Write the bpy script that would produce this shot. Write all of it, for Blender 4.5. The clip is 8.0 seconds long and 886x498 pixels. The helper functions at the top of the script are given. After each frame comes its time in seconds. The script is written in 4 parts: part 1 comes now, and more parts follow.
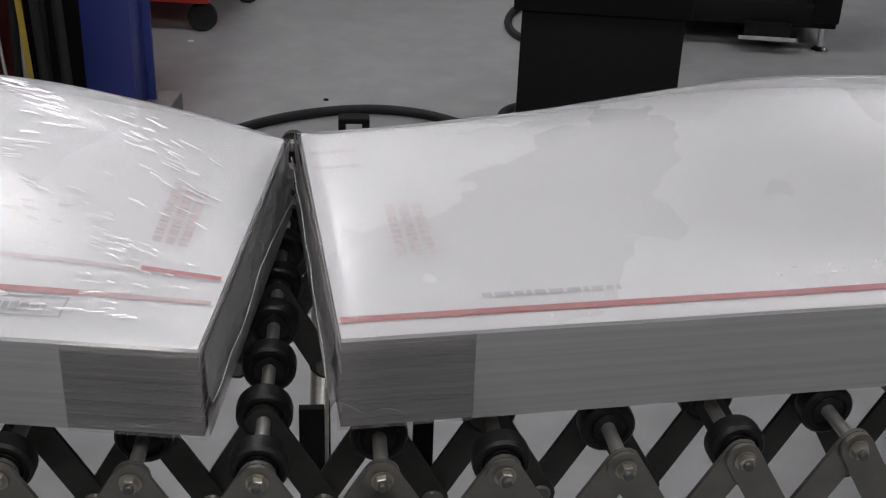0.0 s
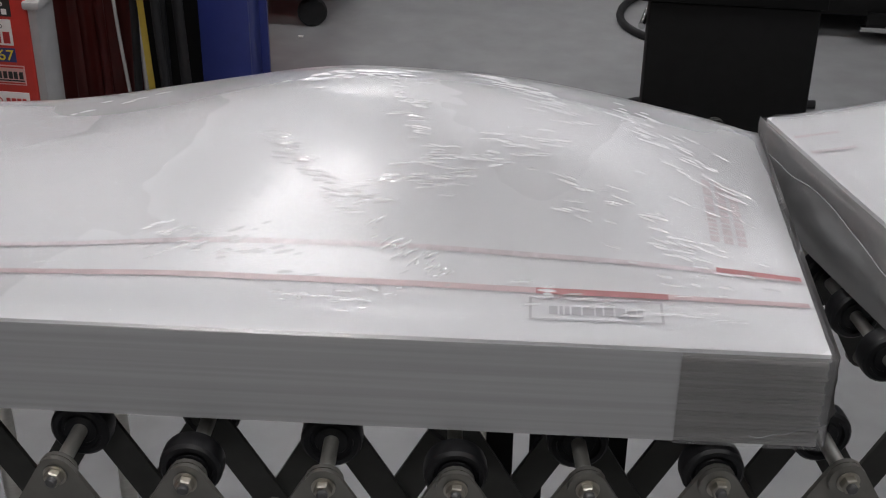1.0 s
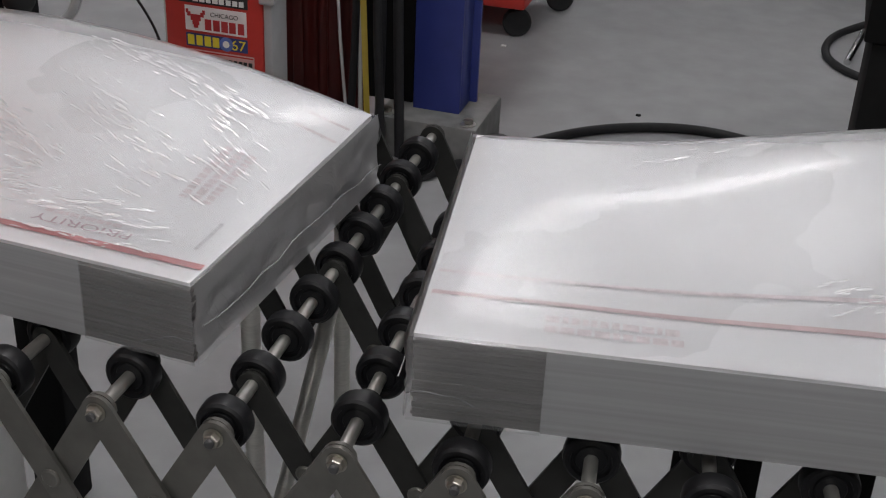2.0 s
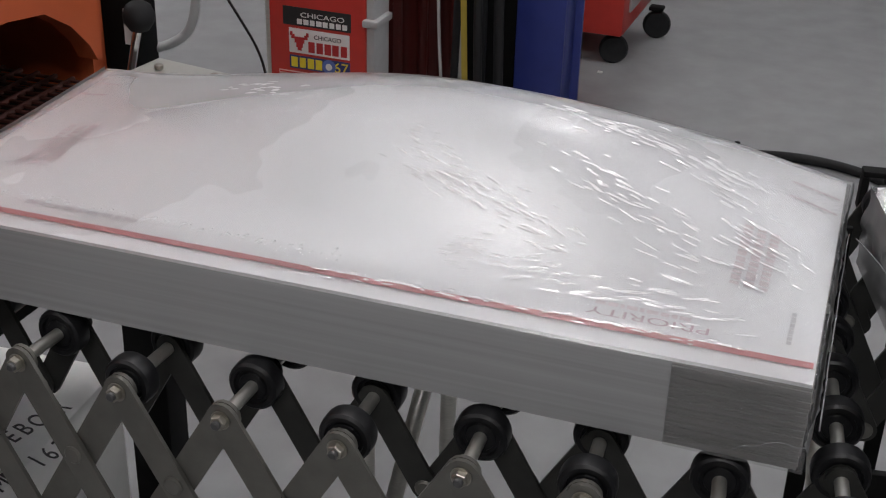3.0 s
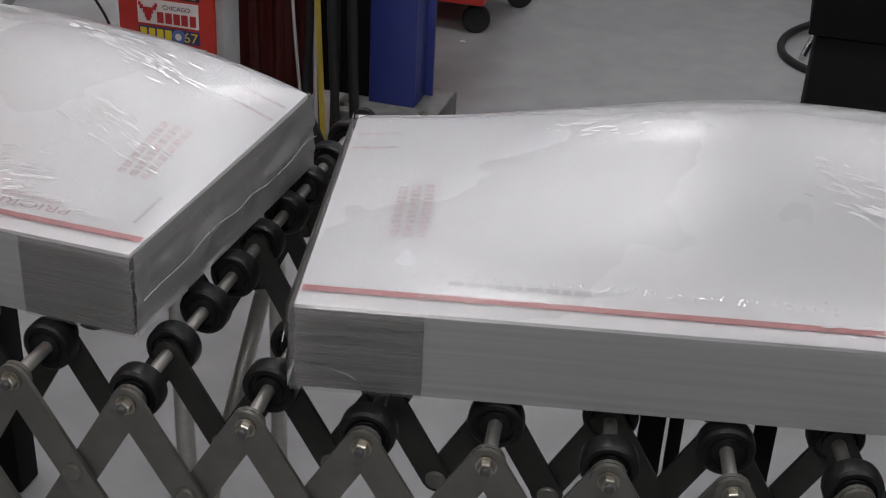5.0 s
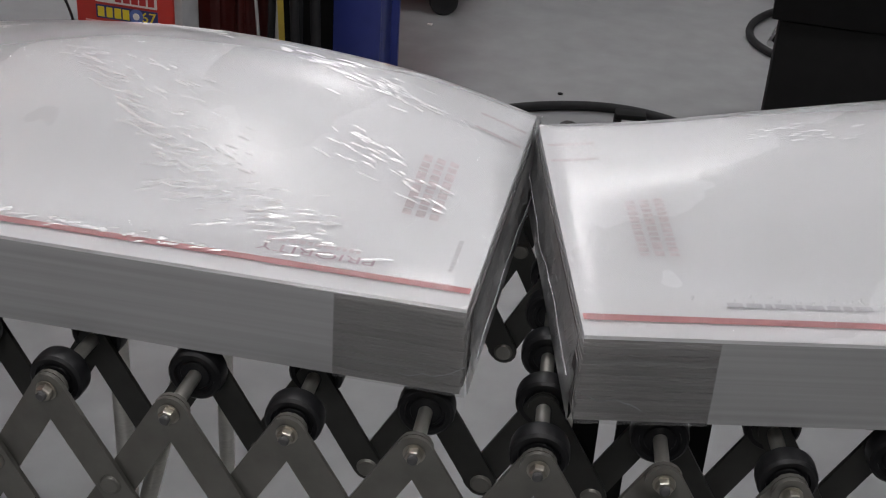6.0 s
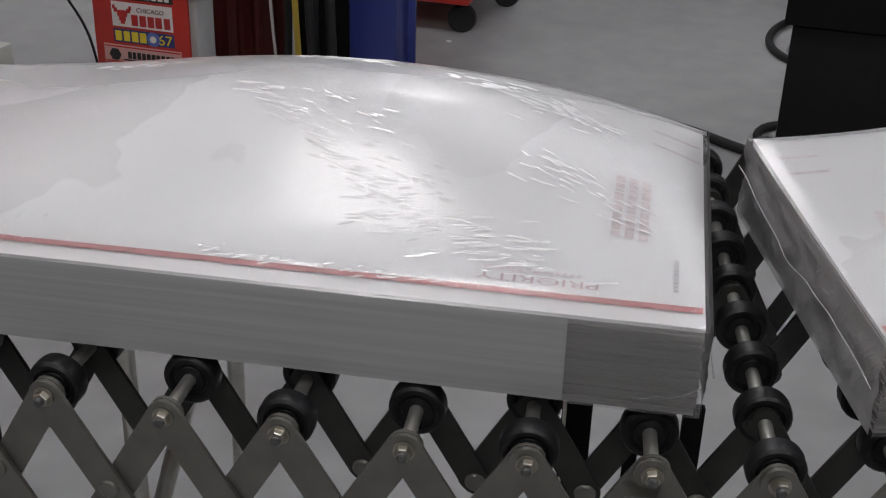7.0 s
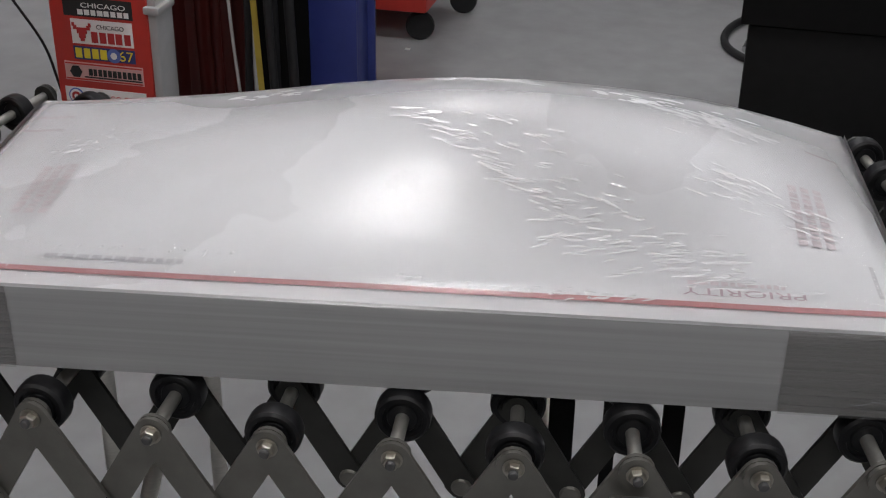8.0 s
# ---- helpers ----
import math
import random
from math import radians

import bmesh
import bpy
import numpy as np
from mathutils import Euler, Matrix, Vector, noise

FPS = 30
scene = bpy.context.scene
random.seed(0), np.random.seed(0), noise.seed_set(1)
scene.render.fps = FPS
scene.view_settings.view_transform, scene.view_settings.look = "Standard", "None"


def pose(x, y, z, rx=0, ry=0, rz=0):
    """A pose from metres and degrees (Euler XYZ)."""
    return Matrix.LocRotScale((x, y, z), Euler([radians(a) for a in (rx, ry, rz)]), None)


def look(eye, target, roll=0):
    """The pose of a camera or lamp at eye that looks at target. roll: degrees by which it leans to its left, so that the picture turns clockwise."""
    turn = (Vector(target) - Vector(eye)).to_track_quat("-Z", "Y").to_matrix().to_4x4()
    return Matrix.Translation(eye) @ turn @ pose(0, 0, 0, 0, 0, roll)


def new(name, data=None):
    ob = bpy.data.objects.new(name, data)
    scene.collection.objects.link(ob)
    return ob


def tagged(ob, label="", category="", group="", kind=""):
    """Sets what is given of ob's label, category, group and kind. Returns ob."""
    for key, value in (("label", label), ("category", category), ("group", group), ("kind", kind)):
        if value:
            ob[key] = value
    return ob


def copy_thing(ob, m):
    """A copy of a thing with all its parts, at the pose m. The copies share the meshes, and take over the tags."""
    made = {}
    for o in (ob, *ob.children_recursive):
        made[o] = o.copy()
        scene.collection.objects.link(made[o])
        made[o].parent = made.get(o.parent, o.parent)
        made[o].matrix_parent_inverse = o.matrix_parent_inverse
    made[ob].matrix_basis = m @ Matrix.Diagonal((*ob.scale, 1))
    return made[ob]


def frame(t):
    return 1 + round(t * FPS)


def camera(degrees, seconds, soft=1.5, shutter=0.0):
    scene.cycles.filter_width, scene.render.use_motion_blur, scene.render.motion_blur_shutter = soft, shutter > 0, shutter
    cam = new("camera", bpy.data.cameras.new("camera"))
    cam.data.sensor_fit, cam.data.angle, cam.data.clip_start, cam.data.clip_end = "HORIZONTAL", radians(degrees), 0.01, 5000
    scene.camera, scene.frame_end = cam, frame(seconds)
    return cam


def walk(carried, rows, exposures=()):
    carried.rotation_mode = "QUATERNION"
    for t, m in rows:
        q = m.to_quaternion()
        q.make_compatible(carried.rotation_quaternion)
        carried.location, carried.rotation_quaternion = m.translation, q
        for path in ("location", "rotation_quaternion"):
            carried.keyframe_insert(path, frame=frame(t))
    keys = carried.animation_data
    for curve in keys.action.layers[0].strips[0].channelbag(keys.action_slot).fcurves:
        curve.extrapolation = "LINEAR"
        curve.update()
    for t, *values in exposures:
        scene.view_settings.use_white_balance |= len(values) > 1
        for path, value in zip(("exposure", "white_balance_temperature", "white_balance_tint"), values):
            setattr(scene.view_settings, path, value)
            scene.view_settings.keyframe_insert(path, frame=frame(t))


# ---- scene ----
cam = camera(37.7, 8.0, soft=1.15)
PATH = [
    (0, (0.498, 0.051, 1.422), (0.374, 1.806, 0.47), 2.3),
    (0.5, (0.441, 0.074, 1.405), (0.289, 1.826, 0.452), 2.4),
    (1, (0.4, 0.09, 1.389), (0.153, 1.829, 0.432), 0.7),
    (1.5, (0.365, 0.019, 1.451), (0.022, 1.737, 0.487), 3.1),
    (2, (0.307, 0.028, 1.43), (-0.165, 1.719, 0.472), 2.7),
    (3.3, (0.272, 0.014, 1.414), (-0.334, 1.684, 0.496), 1.6),
    (3.5, (0.296, 0.026, 1.426), (-0.308, 1.683, 0.483), 1.4),
    (4, (0.321, 0.028, 1.414), (-0.222, 1.705, 0.469), 1.7),
    (4.5, (0.353, 0.0, 1.422), (-0.127, 1.698, 0.48), 2.3),
    (6, (0.407, 0.041, 1.41), (0.003, 1.742, 0.439), 3.9),
    (6.5, (0.442, 0.033, 1.404), (0.005, 1.737, 0.453), 2.7),
    (7, (0.451, 0.034, 1.402), (-0.012, 1.735, 0.457), 1.7),
    (7.5, (0.454, 0.024, 1.406), (-0.001, 1.731, 0.47), 1.0),
    (8, (0.438, 0.019, 1.411), (0.033, 1.739, 0.475), 0.8),
]
walk(cam, [(t, look(eye, target, roll)) for t, eye, target, roll in PATH])

# ---- world and light ----
world = bpy.data.worlds.new("hall_air")
scene.world = world
world.use_nodes = True
world.node_tree.nodes["Background"].inputs[0].default_value = (0.6, 0.63, 0.68, 1)
world.node_tree.nodes["Background"].inputs[1].default_value = 0.01
scene.view_settings.exposure = -0.26
LAMP = 15.0
HIGH_BAY = 30.0


# ---- materials ----
def material(name, color, rough=0.5, metal=0.0, spread=0.15, grain=60.0, bump=0.15, stain=0.0, stain_color=(0.1, 0.09, 0.08), coat=0.0, stretch=(1, 1, 1), gloss=0.5, each=0.0):
    m = bpy.data.materials.new(name)
    m.use_nodes = True
    n, l = m.node_tree.nodes, m.node_tree.links
    b = n["Principled BSDF"]
    b.inputs["Metallic"].default_value = metal
    b.inputs["Coat Weight"].default_value = coat
    b.inputs["Coat Roughness"].default_value = 0.15
    b.inputs["Specular IOR Level"].default_value = gloss
    co = n.new("ShaderNodeTexCoord")
    mp = n.new("ShaderNodeMapping")
    mp.inputs["Scale"].default_value = stretch
    l.new(co.outputs["Object"], mp.inputs[0])
    fine = n.new("ShaderNodeTexNoise")
    fine.inputs["Scale"].default_value = grain
    fine.inputs["Detail"].default_value = 6
    l.new(mp.outputs[0], fine.inputs["Vector"])
    broad = n.new("ShaderNodeTexNoise")
    broad.inputs["Scale"].default_value = grain / 14
    broad.inputs["Detail"].default_value = 4
    l.new(mp.outputs[0], broad.inputs["Vector"])
    add = n.new("ShaderNodeMath")
    add.operation = "ADD"
    l.new(fine.outputs["Fac"], add.inputs[0])
    l.new(broad.outputs["Fac"], add.inputs[1])
    span = n.new("ShaderNodeMapRange")
    span.inputs["From Min"].default_value, span.inputs["From Max"].default_value = 0.7, 1.3
    span.inputs["To Min"].default_value, span.inputs["To Max"].default_value = 1 - spread, 1 + spread
    l.new(add.outputs[0], span.inputs["Value"])
    mul = n.new("ShaderNodeVectorMath")
    mul.operation = "SCALE"
    mul.inputs[0].default_value = color
    l.new(span.outputs[0], mul.inputs["Scale"])
    out = mul.outputs[0]
    if each:
        info = n.new("ShaderNodeObjectInfo")
        one = n.new("ShaderNodeMapRange")
        one.inputs["To Min"].default_value, one.inputs["To Max"].default_value = 1 - each, 1 + each
        l.new(info.outputs["Random"], one.inputs["Value"])
        tone = n.new("ShaderNodeVectorMath")
        tone.operation = "SCALE"
        l.new(out, tone.inputs[0])
        l.new(one.outputs[0], tone.inputs["Scale"])
        out = tone.outputs[0]
    if stain:
        ramp = n.new("ShaderNodeMapRange")
        ramp.inputs["From Min"].default_value, ramp.inputs["From Max"].default_value = 0.55, 0.75
        ramp.inputs["To Max"].default_value = stain
        l.new(broad.outputs["Fac"], ramp.inputs["Value"])
        mix = n.new("ShaderNodeMix")
        mix.data_type = "RGBA"
        mix.inputs["B"].default_value = (*stain_color, 1)
        l.new(ramp.outputs[0], mix.inputs["Factor"])
        l.new(out, mix.inputs["A"])
        out = mix.outputs["Result"]
    l.new(out, b.inputs["Base Color"])
    rr = n.new("ShaderNodeMapRange")
    rr.inputs["From Min"].default_value, rr.inputs["From Max"].default_value = 0.3, 0.7
    rr.inputs["To Min"].default_value, rr.inputs["To Max"].default_value = max(0.02, rough - 0.08), min(1, rough + 0.08)
    l.new(broad.outputs["Fac"], rr.inputs["Value"])
    l.new(rr.outputs[0], b.inputs["Roughness"])
    if bump:
        bp = n.new("ShaderNodeBump")
        bp.inputs["Strength"].default_value = bump
        bp.inputs["Distance"].default_value = 0.001
        l.new(fine.outputs["Fac"], bp.inputs["Height"])
        l.new(bp.outputs[0], b.inputs["Normal"])
    return m


def glow(name, color, strength):
    m = bpy.data.materials.new(name)
    m.use_nodes = True
    b = m.node_tree.nodes["Principled BSDF"]
    b.inputs["Base Color"].default_value = (0.8, 0.8, 0.8, 1)
    b.inputs["Emission Color"].default_value = (*color, 1)
    b.inputs["Emission Strength"].default_value = strength
    return m


def film_material(name, rough, haze, wrinkle, milky=0.78, shine=1.7, soft=0.72, streak=0.0, plain=0.0):
    """Clear shrink film: see-through, with a glossy skin and fine puckers."""
    m = bpy.data.materials.new(name)
    m.use_nodes = True
    n, l = m.node_tree.nodes, m.node_tree.links
    n.remove(n["Principled BSDF"])
    co = n.new("ShaderNodeTexCoord")
    info = n.new("ShaderNodeObjectInfo")
    shift = n.new("ShaderNodeVectorMath")
    shift.operation = "MULTIPLY_ADD"
    l.new(info.outputs["Random"], shift.inputs[0])
    shift.inputs[1].default_value = (7, 5, 3)
    l.new(co.outputs["Object"], shift.inputs[2])
    # puckers: short waves, bent by a slow noise, only in patches
    warp = n.new("ShaderNodeTexNoise")
    warp.inputs["Scale"].default_value = 5
    l.new(shift.outputs[0], warp.inputs["Vector"])
    bend = n.new("ShaderNodeVectorMath")
    bend.operation = "MULTIPLY_ADD"
    bend.inputs[1].default_value = (0.34, 0.34, 0.0)
    l.new(warp.outputs["Color"], bend.inputs[0])
    l.new(shift.outputs[0], bend.inputs[2])
    mp = n.new("ShaderNodeMapping")
    mp.inputs["Scale"].default_value = (48, 135, 60)
    mp.inputs["Rotation"].default_value = (0, 0, 0.25)
    l.new(bend.outputs[0], mp.inputs[0])
    pucker = n.new("ShaderNodeTexNoise")
    pucker.inputs["Scale"].default_value = 1.0
    pucker.inputs["Detail"].default_value = 1.5
    l.new(mp.outputs[0], pucker.inputs["Vector"])
    patch = n.new("ShaderNodeTexNoise")
    patch.inputs["Scale"].default_value = 6.5
    patch.inputs["Detail"].default_value = 0.5
    l.new(shift.outputs[0], patch.inputs["Vector"])
    mask = n.new("ShaderNodeMapRange")
    mask.inputs["From Min"].default_value, mask.inputs["From Max"].default_value = 0.36, 0.70
    l.new(patch.outputs["Fac"], mask.inputs["Value"])
    ridge = n.new("ShaderNodeMapRange")
    ridge.inputs["From Min"].default_value, ridge.inputs["From Max"].default_value = 0.54, 0.72
    l.new(pucker.outputs["Fac"], ridge.inputs["Value"])
    high = n.new("ShaderNodeMath")
    high.operation = "MULTIPLY"
    l.new(ridge.outputs[0], high.inputs[0])
    l.new(mask.outputs[0], high.inputs[1])
    bp = n.new("ShaderNodeBump")
    bp.inputs["Strength"].default_value = wrinkle
    bp.inputs["Distance"].default_value = 0.0030
    l.new(high.outputs[0], bp.inputs["Height"])
    gloss = n.new("ShaderNodeBsdfGlossy")
    gloss.inputs["Roughness"].default_value = rough
    if wrinkle:
        l.new(bp.outputs[0], gloss.inputs["Normal"])
    sheen = n.new("ShaderNodeBsdfGlossy")
    sheen.inputs["Roughness"].default_value = rough + 0.24
    if wrinkle:
        l.new(bp.outputs[0], sheen.inputs["Normal"])
    skin = n.new("ShaderNodeMixShader")
    skin.inputs[0].default_value = soft
    l.new(gloss.outputs[0], skin.inputs[1])
    l.new(sheen.outputs[0], skin.inputs[2])
    clear = n.new("ShaderNodeBsdfTransparent")
    clear.inputs[0].default_value = (0.99, 0.99, 0.99, 1)
    milk = n.new("ShaderNodeBsdfDiffuse")
    milk.inputs[0].default_value = (milky, milky, milky * 1.01, 1)
    veil = n.new("ShaderNodeMixShader")
    veil.inputs[0].default_value = haze
    if streak:
        # level streaks where the film clings more or less to the stack
        long_way = n.new("ShaderNodeMapping")
        long_way.inputs["Scale"].default_value = (2.2, 2.2, 210)
        l.new(shift.outputs[0], long_way.inputs[0])
        band = n.new("ShaderNodeTexNoise")
        band.inputs["Scale"].default_value = 1.0
        band.inputs["Detail"].default_value = 3
        l.new(long_way.outputs[0], band.inputs["Vector"])
        cling = n.new("ShaderNodeMapRange")
        cling.inputs["From Min"].default_value, cling.inputs["From Max"].default_value = 0.3, 0.7
        cling.inputs["To Min"].default_value, cling.inputs["To Max"].default_value = haze - streak, haze + streak
        l.new(band.outputs["Fac"], cling.inputs["Value"])
        l.new(cling.outputs[0], veil.inputs[0])
    l.new(clear.outputs[0], veil.inputs[1])
    l.new(milk.outputs[0], veil.inputs[2])
    fr = n.new("ShaderNodeFresnel")
    fr.inputs["IOR"].default_value = 1.5
    both = n.new("ShaderNodeMath")
    both.operation, both.use_clamp = "MULTIPLY", True
    both.inputs[1].default_value = shine
    l.new(fr.outputs[0], both.inputs[0])
    mix = n.new("ShaderNodeMixShader")
    if plain:
        mix.inputs[0].default_value = plain
    else:
        l.new(both.outputs[0], mix.inputs[0])
    l.new(veil.outputs[0], mix.inputs[1])
    l.new(skin.outputs[0], mix.inputs[2])
    l.new(mix.outputs[0], n["Material Output"].inputs[0])
    return m


CONCRETE = material("sealed_concrete", (0.265, 0.267, 0.27), 0.55, 0, 0.14, 9, 0.1, 0.35, (0.22, 0.22, 0.22))
PLASTER = material("painted_block", (0.42, 0.42, 0.41), 0.8, 0, 0.06, 12, 0.2)
CEILING = material("ceiling_paint", (0.42, 0.42, 0.42), 0.85, 0, 0.05, 6, 0.1)
CARD_EDGE = material("cardboard_edge", (0.30, 0.285, 0.278), 0.85, 0, 0.12, 30, 0.2, stretch=(1, 1, 30), each=0.10)
PAPER = material("white_boxboard", (0.74, 0.74, 0.75), 0.30, 0, 0.02, 40, 0.03)
WORN_INK = material("worn_red_ink", (0.60, 0.46, 0.465), 0.45, 0, 0.15, 60, 0.0)
RED_INK = material("red_ink", (0.50, 0.21, 0.215), 0.45, 0, 0.10, 80, 0.0)
GREY_INK = material("grey_ink", (0.52, 0.51, 0.53), 0.5, 0, 0.12, 120, 0.0)
MAUVE_INK = material("mauve_ink", (0.48, 0.37, 0.40), 0.5, 0, 0.15, 120, 0.0)
PINK_INK = material("faded_red_ink", (0.67, 0.60, 0.615), 0.5, 0, 0.2, 160, 0.0)
FILM = film_material("shrink_film", 0.13, 0.02, 0.0, soft=0.86, shine=1.5)
# milky white in the pucker colour stands in for lamp glints
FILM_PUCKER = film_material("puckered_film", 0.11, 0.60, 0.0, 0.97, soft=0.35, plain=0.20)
# diffuse grey in this film stands in for a hazy reflection
FILM_BAND = film_material("pressed_film", 0.25, 0.55, 0.15, 0.52, streak=0.05)
# pale grey that paints the highlight along a film crease
CREASE = material("film_crease", (0.34, 0.34, 0.345), 0.18, 0, 0.1, 200, 0.3, coat=0.6)
FILM_LOOSE = film_material("loose_film", 0.12, 0.16, 0.8, 0.5, streak=0.06)
FILM_END = film_material("gathered_film", 0.10, 0.34, 1.0, 0.66)
WHEEL = material("black_nylon", (0.008, 0.008, 0.009), 0.42, 0, 0.3, 90, 0.1, 0.2, (0.03, 0.028, 0.026), gloss=0.3)
HUB = material("grey_bearing", (0.10, 0.10, 0.10), 0.4, 0.6, 0.2, 90, 0.1)
STEEL = material("zinc_axle", (0.55, 0.54, 0.50), 0.38, 0.85, 0.12, 70, 0.1, stretch=(1, 1, 8))
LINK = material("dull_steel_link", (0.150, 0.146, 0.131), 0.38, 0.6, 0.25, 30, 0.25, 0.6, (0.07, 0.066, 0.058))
# link steel with the shade under the load put into its colour
SHADED_LINK = material("dark_steel_link", (0.042, 0.042, 0.039), 0.5, 0.5, 0.2, 35, 0.15)
BOLT = material("bright_bolt", (0.33, 0.31, 0.27), 0.32, 0.9, 0.15, 120, 0.1)
BLACK = material("black_powder_coat", (0.007, 0.007, 0.007), 0.75, 0, 0.2, 40, 0.1, gloss=0.15)
RUBBER = material("black_rubber", (0.016, 0.016, 0.017), 0.65, 0, 0.2, 50, 0.2, gloss=0.3)
RED_PAINT = material("red_cabinet_paint", (0.50, 0.035, 0.025), 0.38, 0, 0.10, 25, 0.05)
GREY_PAINT = material("grey_enamel", (0.40, 0.40, 0.40), 0.45, 0, 0.08, 25, 0.05)
DIRTY_STEEL = material("dirty_grey_steel", (0.17, 0.17, 0.165), 0.55, 0.2, 0.3, 25, 0.2, 0.5, (0.09, 0.085, 0.08))
MAROON = material("maroon_vinyl", (0.085, 0.013, 0.011), 0.35, 0, 0.25, 10, 0.1)
BLUE = material("blue_paint", (0.030, 0.045, 0.23), 0.42, 0, 0.12, 18, 0.08)
YELLOW = material("yellow_strap", (0.55, 0.42, 0.07), 0.5, 0, 0.1, 40, 0.1)
ORANGE = material("orange_enamel", (0.62, 0.13, 0.045), 0.38, 0, 0.08, 15, 0.05)
MESH_RED = material("rust_red_mesh", (0.075, 0.024, 0.018), 0.55, 0.3, 0.35, 60, 0.3, 0.5, (0.05, 0.03, 0.025))
BEIGE = material("pale_enamel", (0.38, 0.38, 0.35), 0.4, 0, 0.06, 20, 0.05)
CHROME = material("chrome", (0.75, 0.75, 0.75), 0.15, 1.0, 0.05, 50, 0.0)
WHITE_INK = material("white_vinyl", (0.78, 0.78, 0.76), 0.4, 0, 0.03, 60, 0.0)
NAVY_INK = material("navy_vinyl", (0.03, 0.04, 0.16), 0.4, 0, 0.1, 60, 0.0)
YELLOW_INK = material("yellow_vinyl", (0.75, 0.62, 0.04), 0.4, 0, 0.05, 60, 0.0)
BLACK_INK = material("black_vinyl", (0.02, 0.02, 0.02), 0.4, 0, 0.1, 60, 0.0)
DEEP_RED_INK = material("deep_red_vinyl", (0.42, 0.03, 0.03), 0.4, 0, 0.1, 60, 0.0)
PINK_VINYL = material("pink_vinyl", (0.66, 0.42, 0.40), 0.4, 0, 0.05, 60, 0.0)
BLUE_INK = material("blue_vinyl", (0.10, 0.16, 0.45), 0.4, 0, 0.1, 60, 0.0)
ORANGE_INK = material("orange_vinyl", (0.75, 0.16, 0.05), 0.4, 0, 0.1, 60, 0.0)
TUBE = glow("lit_tube", (0.975, 0.975, 1.04), LAMP)
BAY_GLOW = glow("lit_reflector", (0.995, 0.98, 0.995), HIGH_BAY)


# ---- building helpers ----
def mesh_of(bm, name, mat):
    me = bpy.data.meshes.new(name)
    bmesh.ops.recalc_face_normals(bm, faces=bm.faces)
    bm.to_mesh(me)
    bm.free()
    me.materials.append(mat)
    return me


def smooth(me, angle=40):
    me.shade_smooth()
    me.set_sharp_from_angle(angle=radians(angle))
    return me


def part(name, bm, mat, parent=None, label="", angle=40):
    me = bm if isinstance(bm, bpy.types.Mesh) else smooth(mesh_of(bm, name, mat), angle)
    ob = new(name, me)
    if parent:
        ob.parent = parent
    return tagged(ob, label)


def thing(name, label, category, m=None, group="", kind=""):
    ob = new(name)
    if m is not None:
        ob.matrix_basis = m
    return tagged(ob, label, category, group, kind)


def box(bm, x0, x1, y0, y1, z0, z1, bevel=0.0, m=None):
    r = bmesh.ops.create_cube(bm, size=1.0)
    vs = r["verts"]
    for v in vs:
        v.co = Vector(((x0 + x1) / 2 + v.co.x * (x1 - x0), (y0 + y1) / 2 + v.co.y * (y1 - y0), (z0 + z1) / 2 + v.co.z * (z1 - z0)))
    if bevel:
        edges = list({e for v in vs for e in v.link_edges})
        r = bmesh.ops.bevel(bm, geom=edges, offset=bevel, segments=2, affect="EDGES", profile=0.5)
        vs = list({v for f in r["faces"] for v in f.verts} | {v for v in vs if v.is_valid})
    if m is not None:
        bmesh.ops.transform(bm, matrix=m, verts=vs)
    return bm


def boxed(*a, **k):
    return box(bmesh.new(), *a, **k)


def lathe(bm, profile, seg=24, axis="y", m=None):
    """A body of revolution: profile of (radius, place along the axis)."""
    rings = []
    for r, s in profile:
        ring = []
        for i in range(seg):
            a = 2 * math.pi * i / seg
            c, d = r * math.cos(a), r * math.sin(a)
            co = (c, s, d) if axis == "y" else (c, d, s)
            ring.append(bm.verts.new(m @ Vector(co) if m is not None else co))
        rings.append(ring)
    for p, q in zip(rings, rings[1:]):
        for i in range(seg):
            bm.faces.new((p[i], p[(i + 1) % seg], q[(i + 1) % seg], q[i]))
    bm.faces.new(rings[0])
    bm.faces.new(rings[-1][::-1])
    return bm


def rod(bm, a, b, r, seg=12):
    a, b = Vector(a), Vector(b)
    m = Matrix.Translation(a) @ (b - a).to_track_quat("Z", "Y").to_matrix().to_4x4()
    return lathe(bm, [(r, 0), (r, (b - a).length)], seg, "z", m)


def flat_bar(bm, a, b, width, y0, y1, seg=7):
    """A flat bar with round ends in the xz plane, from pivot a to pivot b, between depths y0 and y1."""
    a, b = Vector((a[0], 0, a[1])), Vector((b[0], 0, b[1]))
    d = (b - a).normalized()
    s = Vector((-d.z, 0, d.x))
    rim = []
    for centre, start in ((b, -90), (a, 90)):
        for i in range(seg + 1):
            t = radians(start + 180 * i / seg)
            rim.append(centre + (d * math.cos(t) + s * math.sin(t)) * width / 2)
    lo = [bm.verts.new((p.x, y0, p.z)) for p in rim]
    hi = [bm.verts.new((p.x, y1, p.z)) for p in rim]
    bm.faces.new(lo)
    bm.faces.new(hi[::-1])
    for i in range(len(rim)):
        j = (i + 1) % len(rim)
        bm.faces.new((lo[i], lo[j], hi[j], hi[i]))
    return bm


